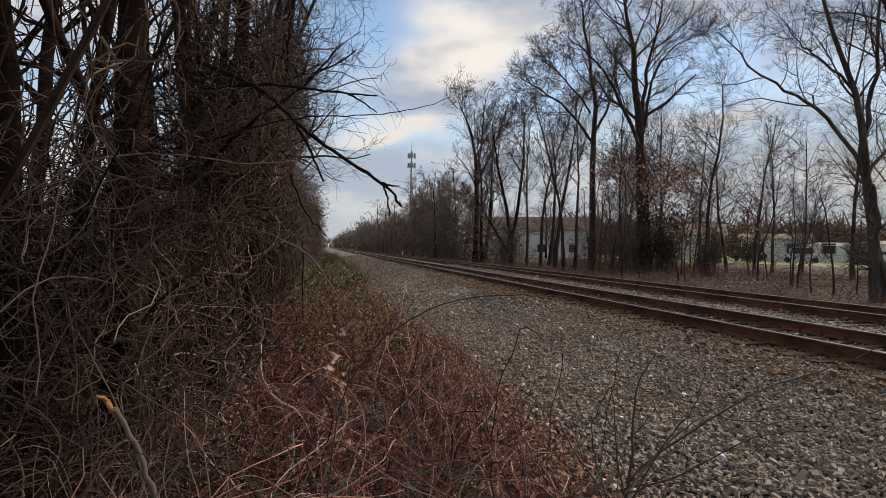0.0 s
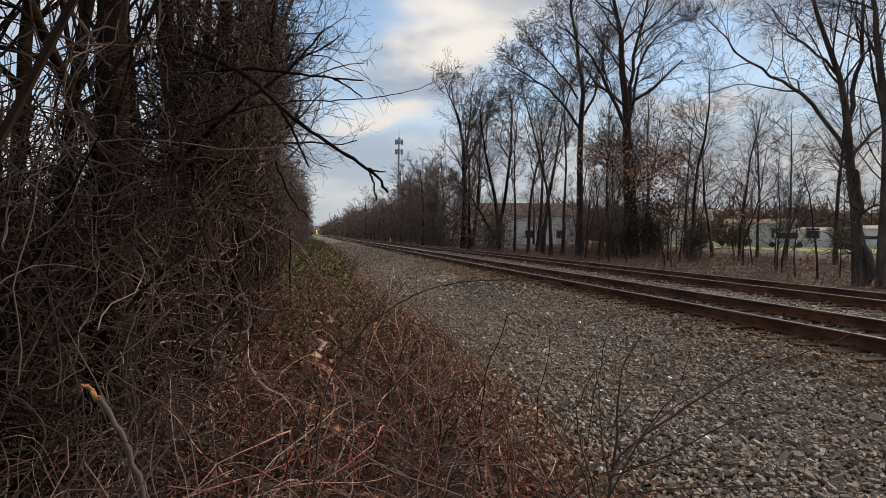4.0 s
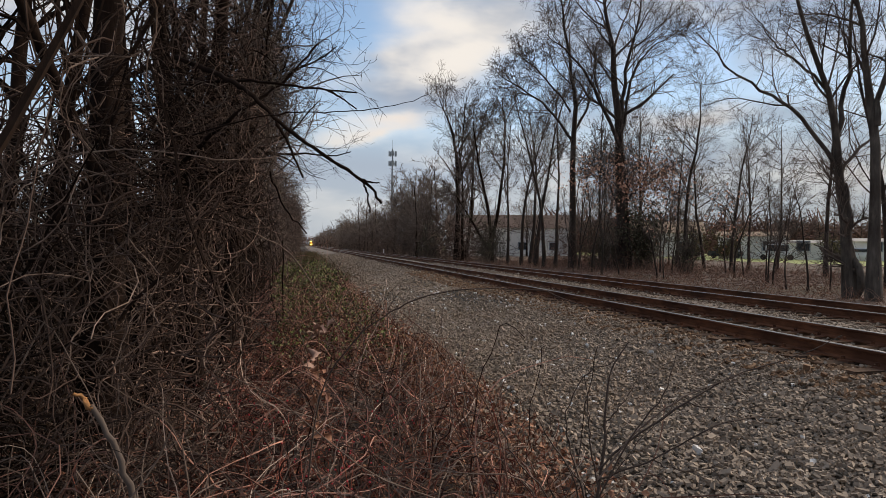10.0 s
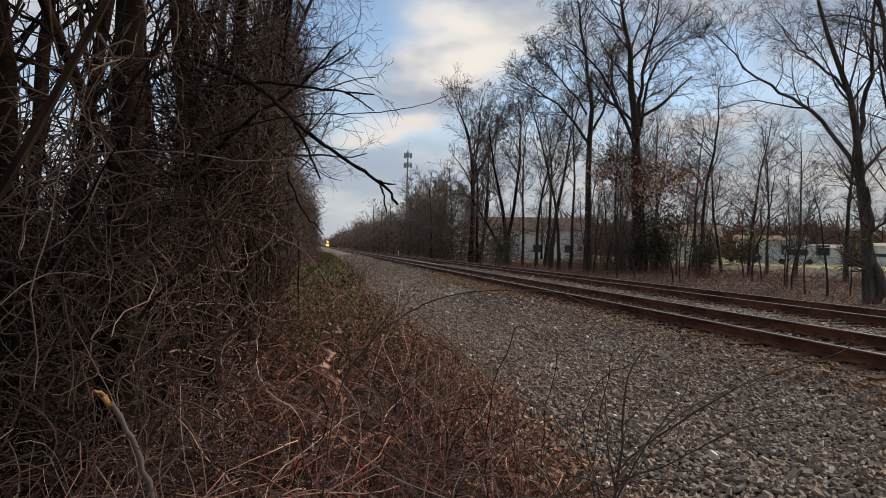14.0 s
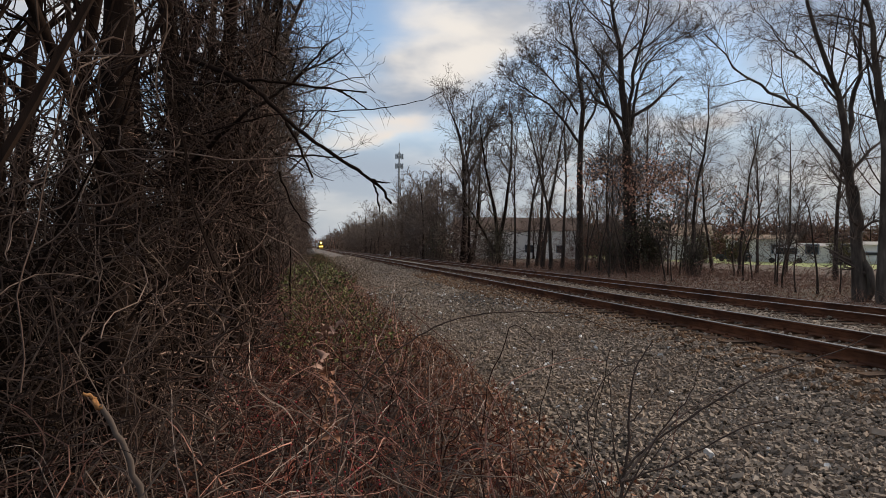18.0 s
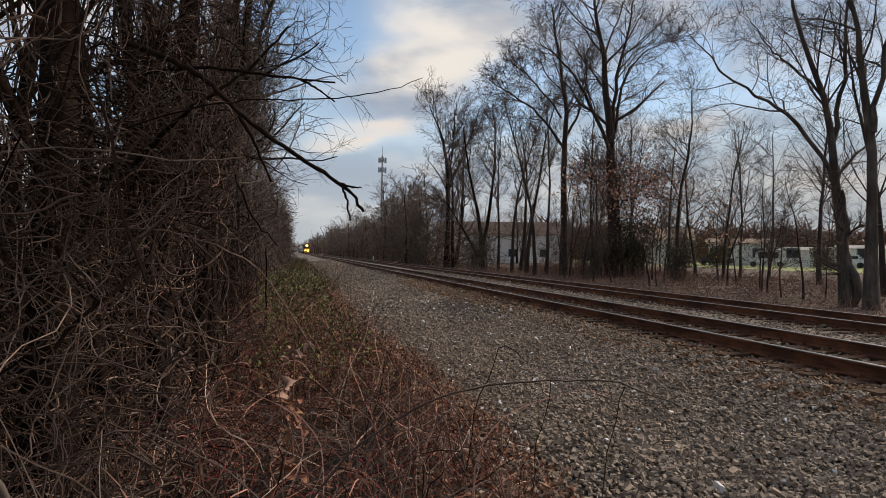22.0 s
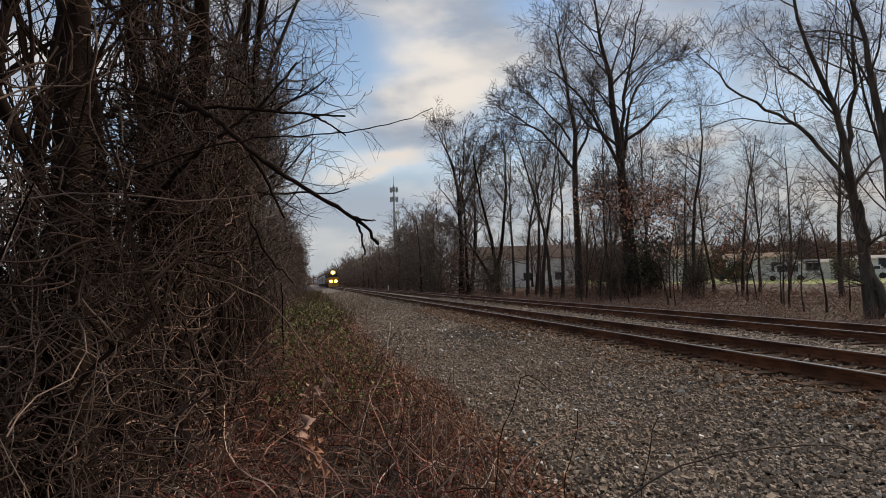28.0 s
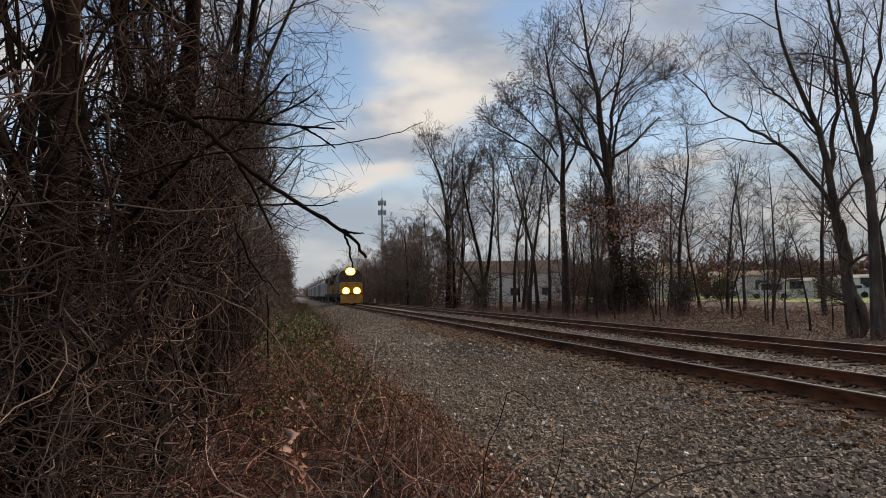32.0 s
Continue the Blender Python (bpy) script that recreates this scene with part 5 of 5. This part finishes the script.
# ---- distance: tower, buildings ----
M_WALL_WHITE = material("pale_cladding", (0.78, 0.73, 0.65), (0.88, 0.83, 0.75), 1.5, 0.8, 0.1, stain=(0.62, 0.60, 0.56), stain_scale=0.15)
M_ROOF_TAN = material("tan_roof", (0.22, 0.155, 0.105), (0.33, 0.24, 0.165), 1.2, 0.85, 0.1)
M_ROOF_GREY = material("pale_grey_roof", (0.30, 0.28, 0.25), (0.42, 0.395, 0.36), 1.2, 0.85, 0.1)
M_ROOF_RED = material("red_brown_roof", (0.07, 0.046, 0.037), (0.125, 0.08, 0.062), 1.2, 0.85, 0.1)
M_DARK = material("dark_glass", (0.02, 0.022, 0.026), (0.04, 0.045, 0.05), 2.0, 0.2, 0.0)
M_STEEL = material("galvanised_steel", (0.20, 0.22, 0.25), (0.32, 0.34, 0.37), 2.0, 0.55, 0.05, metal=0.5)


def house(x, y, w, d, eave, ridge, yaw, roof_mat, windows, label):
    e = tagged(new("building"), label, "building")
    e.matrix_world = pose(x, y, float(ground_z(x)), 0, 0, yaw)
    part("wall", boxed(-w / 2, w / 2, -d / 2, d / 2, -0.3, eave), M_WALL_WHITE, e)
    bm = bmesh.new()
    o = 0.4
    vs = [bm.verts.new(v) for v in ((-w / 2 - o, -d / 2 - o, eave + 0.003), (w / 2 + o, -d / 2 - o, eave + 0.003), (w / 2 + o, d / 2 + o, eave + 0.003), (-w / 2 - o, d / 2 + o, eave + 0.003), (-w / 2 - o, 0, ridge), (w / 2 + o, 0, ridge))]
    for f in ((0, 1, 5, 4), (2, 3, 4, 5), (0, 4, 3), (1, 2, 5), (3, 2, 1, 0)):
        bm.faces.new([vs[i] for i in f])
    part("roof", bm, roof_mat, e)
    for k in range(windows):
        wx = -w / 2 + (k + 0.5) * w / windows
        win = part("window", boxed(wx - 0.75, wx + 0.75, -d / 2 - 0.06, -d / 2 + 0.05, 1.0, 2.3), M_STEEL, e)
        part("pane", boxed(wx - 0.65, wx + 0.65, -d / 2 - 0.075, -d / 2 - 0.05, 1.1, 2.2), M_DARK, win)
    return e


house(48.3, 89.5, 11, 8, 3.5, 5.4, -30, M_ROOF_TAN, 2, "white building with a tan pitched roof")
house(52.4, 74.5, 8, 6, 2.9, 3.6, -38, M_ROOF_TAN, 2, "low white building with a dull tan roof")
house(55, 66, 6, 4, 2.0, 2.4, -43, M_ROOF_GREY, 2, "low white shed with a shallow roof")
house(58.2, 61, 5, 4, 2.2, 2.6, -46, M_ROOF_GREY, 1, "low white shed with a shallow roof")
house(27.5, 104, 20, 12, 4.6, 7.0, -18, M_ROOF_RED, 4, "white building with a red-brown roof behind the trees")


M_CAR_DARK = material("dark_car_paint", (0.02, 0.022, 0.026), (0.035, 0.037, 0.042), 2.0, 0.3, 0.0, spec=0.6)
M_CAR_WHITE = material("white_car_paint", (0.55, 0.55, 0.55), (0.68, 0.68, 0.68), 2.0, 0.35, 0.0, spec=0.6)


def car(x, y, yaw, mat, tall, label):
    e = tagged(new("parked_car"), label, "car")
    e.matrix_world = pose(x, y, float(ground_z(x)), 0, 0, yaw)
    part("body", boxed(-0.9, 0.9, -2.2, 2.2, 0.3, 0.95, bevel=0.12), mat, e)
    part("cabin", boxed(-0.78, 0.78, -1.5, 1.2, 0.93, tall, bevel=0.2), mat, e)
    for sx in (-0.79, 0.79):
        part("side_glass", boxed(min(sx, sx * 0.97), max(sx, sx * 0.97), -1.2, 0.9, 1.05, tall - 0.15, bevel=0.01), M_DARK, e)
    for sx in (-0.82, 0.82):
        for sy in (-1.4, 1.4):
            bm = bmesh.new()
            cyl(bm, (sx - 0.1, sy, 0.33), (sx + 0.1, sy, 0.33), 0.33, 14)
            part("wheel", bm, M_BLACK_RUBBER, e)


M_BLACK_RUBBER = material("black_rubber", (0.015, 0.015, 0.015), (0.03, 0.03, 0.03), 5.0, 0.9, 0.0)
car(48, 74, 55, M_CAR_DARK, 1.45, "dark car parked on the lawn's edge")
car(47.5, 64, 50, M_CAR_WHITE, 1.9, "white van parked beside the building")
car(53.5, 59, 45, M_CAR_WHITE, 1.5, "white car parked beside the building")
post = tagged(new("marker_post"), "short white marker post beside the far track", "post")
post.location = (8.3, 121, -0.75)
part("shaft", boxed(-0.09, 0.09, -0.06, 0.06, 0, 1.2, bevel=0.02), M_CAR_WHITE, post)
part("cap", boxed(-0.11, 0.11, -0.08, 0.08, 1.2, 1.26, bevel=0.02), M_CAR_WHITE, post)


def tower():
    e = tagged(new("cell_tower"), "slim grey steel mast with three tiers of antennas", "tower")
    e.location = (37.6, 325, -0.8)
    H = 52
    bm = bmesh.new()
    cyl(bm, (0, 0, 0), (0, 0, H), 0.75, 10, 0.4)
    part("pole", bm, M_STEEL, e)
    for z in (H - 2.5, H - 7.5):
        bm = bmesh.new()
        for k in range(3):
            a, b = radians(120 * k), radians(120 * k + 120)
            p, q = (2.0 * math.cos(a), 2.0 * math.sin(a), z), (2.0 * math.cos(b), 2.0 * math.sin(b), z)
            cyl(bm, p, q, 0.12, 6)
            cyl(bm, (0, 0, z), p, 0.12, 6)
        ring = part("platform", bm, M_STEEL, e)
        for k in range(9):
            a = radians(40 * k)
            cx, cy = 1.9 * math.cos(a), 1.9 * math.sin(a)
            part("antenna", boxed(cx - 0.22, cx + 0.22, cy - 0.22, cy + 0.22, z - 1.3, z + 1.3, bevel=0.05), M_STEEL, ring)
    bm = bmesh.new()
    cyl(bm, (0, 0, H), (0, 0, H + 4.5), 0.1, 6)
    part("whip_antenna", bm, M_STEEL, e)


tower()

# ---- train ----
M_YELLOW = material("yellow_paint", (0.40, 0.19, 0.03), (0.54, 0.27, 0.05), 3.0, 0.55, 0.03, stain=(0.12, 0.07, 0.035), stain_scale=0.8)
M_BROWN = material("dark_brown_paint", (0.045, 0.025, 0.018), (0.09, 0.05, 0.033), 3.0, 0.5, 0.03, stain=(0.05, 0.045, 0.04), stain_scale=0.6)
M_BLACK = material("black_underframe", (0.015, 0.014, 0.013), (0.045, 0.04, 0.036), 6.0, 0.85, 0.1)
M_WHITE_CAR = material("pale_container", (0.42, 0.42, 0.42), (0.56, 0.56, 0.55), 1.0, 0.7, 0.05, stain=(0.24, 0.225, 0.21))
M_GREY_CAR = material("grey_hopper", (0.22, 0.22, 0.22), (0.32, 0.31, 0.30), 1.0, 0.75, 0.05, stain=(0.18, 0.15, 0.13))
M_LAMP = glow("headlight_glow", (1.0, 0.72, 0.075), 14.0)
# glow of the added ring that draws the lamps' glare halo
M_HALO = glow("amber_halo_glow", (1.0, 0.45, 0.08), 2.4)


def bogie(parent, y):
    b = part("bogie", boxed(-1.1, 1.1, y - 1.7, y + 1.7, 0.45, 0.95, bevel=0.08), M_BLACK, parent)
    for dy in (-1.2, 0.0, 1.2):
        for sx in (-0.75, 0.75):
            bm = bmesh.new()
            cyl(bm, (sx - 0.07, y + dy, 0.5), (sx + 0.07, y + dy, 0.5), 0.5, 20)
            part("wheel", bm, M_BLACK, b)


def locomotive(y, lead):
    """Nose towards -y at the given place; the length runs to +y."""
    e = tagged(new("locomotive"), "dark brown diesel locomotive with a mustard nose, lights on" if lead else "dark brown trailing diesel locomotive", "locomotive", "train")
    part("underframe", boxed(-1.5, 1.5, 0.6, 22.0, 1.0, 1.5, bevel=0.05), M_BLACK, e)
    part("fuel_tank", boxed(-1.35, 1.35, 8.5, 14.0, 0.35, 1.02, bevel=0.15), M_BLACK, e)
    bogie(e, 4.2)
    bogie(e, 18.4)
    part("pilot", boxed(-1.45, 1.45, 0.1, 0.65, 0.2, 1.35, bevel=0.06), M_YELLOW if lead else M_BLACK, e)
    bm = bmesh.new()
    prism(bm, [(-1.5, 1.45), (1.5, 1.45), (1.5, 2.75), (1.15, 3.02), (-1.15, 3.02), (-1.5, 2.75)], 0.75, 3.0)
    part("nose", bm, M_YELLOW, e)
    bm = bmesh.new()
    prism(bm, [(-1.55, 1.5), (1.55, 1.5), (1.55, 3.95), (1.25, 4.45), (0.6, 4.7), (-0.6, 4.7), (-1.25, 4.45), (-1.55, 3.95)], 2.2, 5.4)
    cab = part("cab", bm, M_BROWN, e)
    for sx in (-1, 1):
        part("windscreen", boxed(min(sx * 0.2, sx * 1.3), max(sx * 0.2, sx * 1.3), 2.15, 2.25, 3.05, 3.75, bevel=0.03), M_DARK, cab)
        part("side_window", boxed(min(sx * 1.52, sx * 1.58), max(sx * 1.52, sx * 1.58), 2.9, 4.9, 2.9, 3.7, bevel=0.02), M_DARK, cab)
    bm = bmesh.new()
    prism(bm, [(-1.05, 1.5), (1.05, 1.5), (1.05, 4.0), (0.75, 4.4), (-0.75, 4.4), (-1.05, 4.0)], 5.4, 21.0)
    hood = part("hood", bm, M_BROWN, e)
    part("radiator", boxed(-1.5, 1.5, 17.5, 20.6, 3.6, 4.55, bevel=0.1), M_BROWN, hood)
    part("exhaust", boxed(-0.5, 0.5, 10.5, 12.0, 4.38, 4.7, bevel=0.05), M_BLACK, hood)
    for sx in (-1.5, 1.5):
        bm = bmesh.new()
        for k in range(9):
            cyl(bm, (sx, 5.6 + k * 1.8, 1.5), (sx, 5.6 + k * 1.8, 2.5), 0.025, 6)
        cyl(bm, (sx, 5.6, 2.5), (sx, 20.0, 2.5), 0.025, 6)
        part("handrail", bm, M_YELLOW, e)
    for sx, z, ly in ((-0.72, 1.8, 0.62), (0.72, 1.8, 0.62), (-0.14, 4.45, 2.12), (0.14, 4.45, 2.12)):
        bm = bmesh.new()
        # radius larger than a real lens, so the disc includes the light's bloom
        rad = 0.36 if z < 3 else 0.38
        cyl(bm, (sx, ly + 0.12, z), (sx, ly - 0.001 * (sx > 0), z), rad + 0.16, 16)
        hs = part("ditch_light" if z < 3 else "headlight", bm, M_BLACK, e)
        if lead:
            bm = bmesh.new()
            cyl(bm, (sx, ly - 0.004, z), (sx, ly - 0.03 - 0.002 * (sx > 0), z), rad, 16)
            part("lens", bm, M_LAMP, hs, "glowing warm headlight, drawn as wide as its bloom")
            # an added glowing ring, the glare halo of the lamp built as a shape
            bm = bmesh.new()
            cyl(bm, (sx, ly - 0.002, z), (sx, ly - 0.012 - 0.002 * (sx > 0), z), rad + 0.15, 16)
            part("glare_halo", bm, M_HALO, hs, "amber glare halo added as a ring round the lamp")
    return e


def wagon(length, mat, height, label):
    e = tagged(new("freight_wagon"), label, "wagon", "train")
    bm = bmesh.new()
    prism(bm, [(-1.5, 1.1), (1.5, 1.1), (1.55, height - 0.5), (1.2, height), (-1.2, height), (-1.55, height - 0.5)], 0.4, length - 0.4)
    body = part("body", bm, mat, e)
    for k in range(int(length // 1.5)):
        yy = 0.9 + k * 1.5
        for sx in (-1.6, 1.6):
            part("rib", boxed(min(sx, sx * 0.94), max(sx, sx * 0.94), yy - 0.06, yy + 0.06, 1.15, height - 0.55), mat, body)
    bogie(e, 2.4)
    bogie(e, length - 2.4)
    return e


TRAIN_X = 0.7525
LOCOS = [(locomotive(0, True), 0.0), (locomotive(0, False), 22.8)]
WAGONS = []
for k in range(9):
    m, h, t = ((M_WHITE_CAR, 4.4, "pale grey boxcar with ribbed sides"), (M_GREY_CAR, 4.3, "grey covered hopper wagon"))[k % 2]
    WAGONS.append((wagon(17.0, m, h, t), 46.0 + 17.6 * k))


def train_y(t):
    """The place of the leading nose along the track."""
    return 84.5 + 27.0 * (32.0 - t)


def motions():
    for ob, back in LOCOS + WAGONS:
        walk(ob, [(t, pose(TRAIN_X, train_y(t) + back, 0)) for t in (0.0, 8.0, 16.0, 24.0, 32.0)])
    # the cane is brushed aside and springs lower
    walk(CANE, [(t, pose(dx, 0, dz)) for t, dx, dz in ((0.0, 0, 0), (17.0, 0, 0), (18.6, 0.07, -0.1), (20.0, 0.1, -0.1), (21.5, 0.08, -0.1), (23.0, 0.02, 0.0), (24.0, 0.1, -0.42), (25.5, 0.25, -0.42), (27.5, 0.42, -0.15), (32.0, 0.44, -0.13))])


motions()
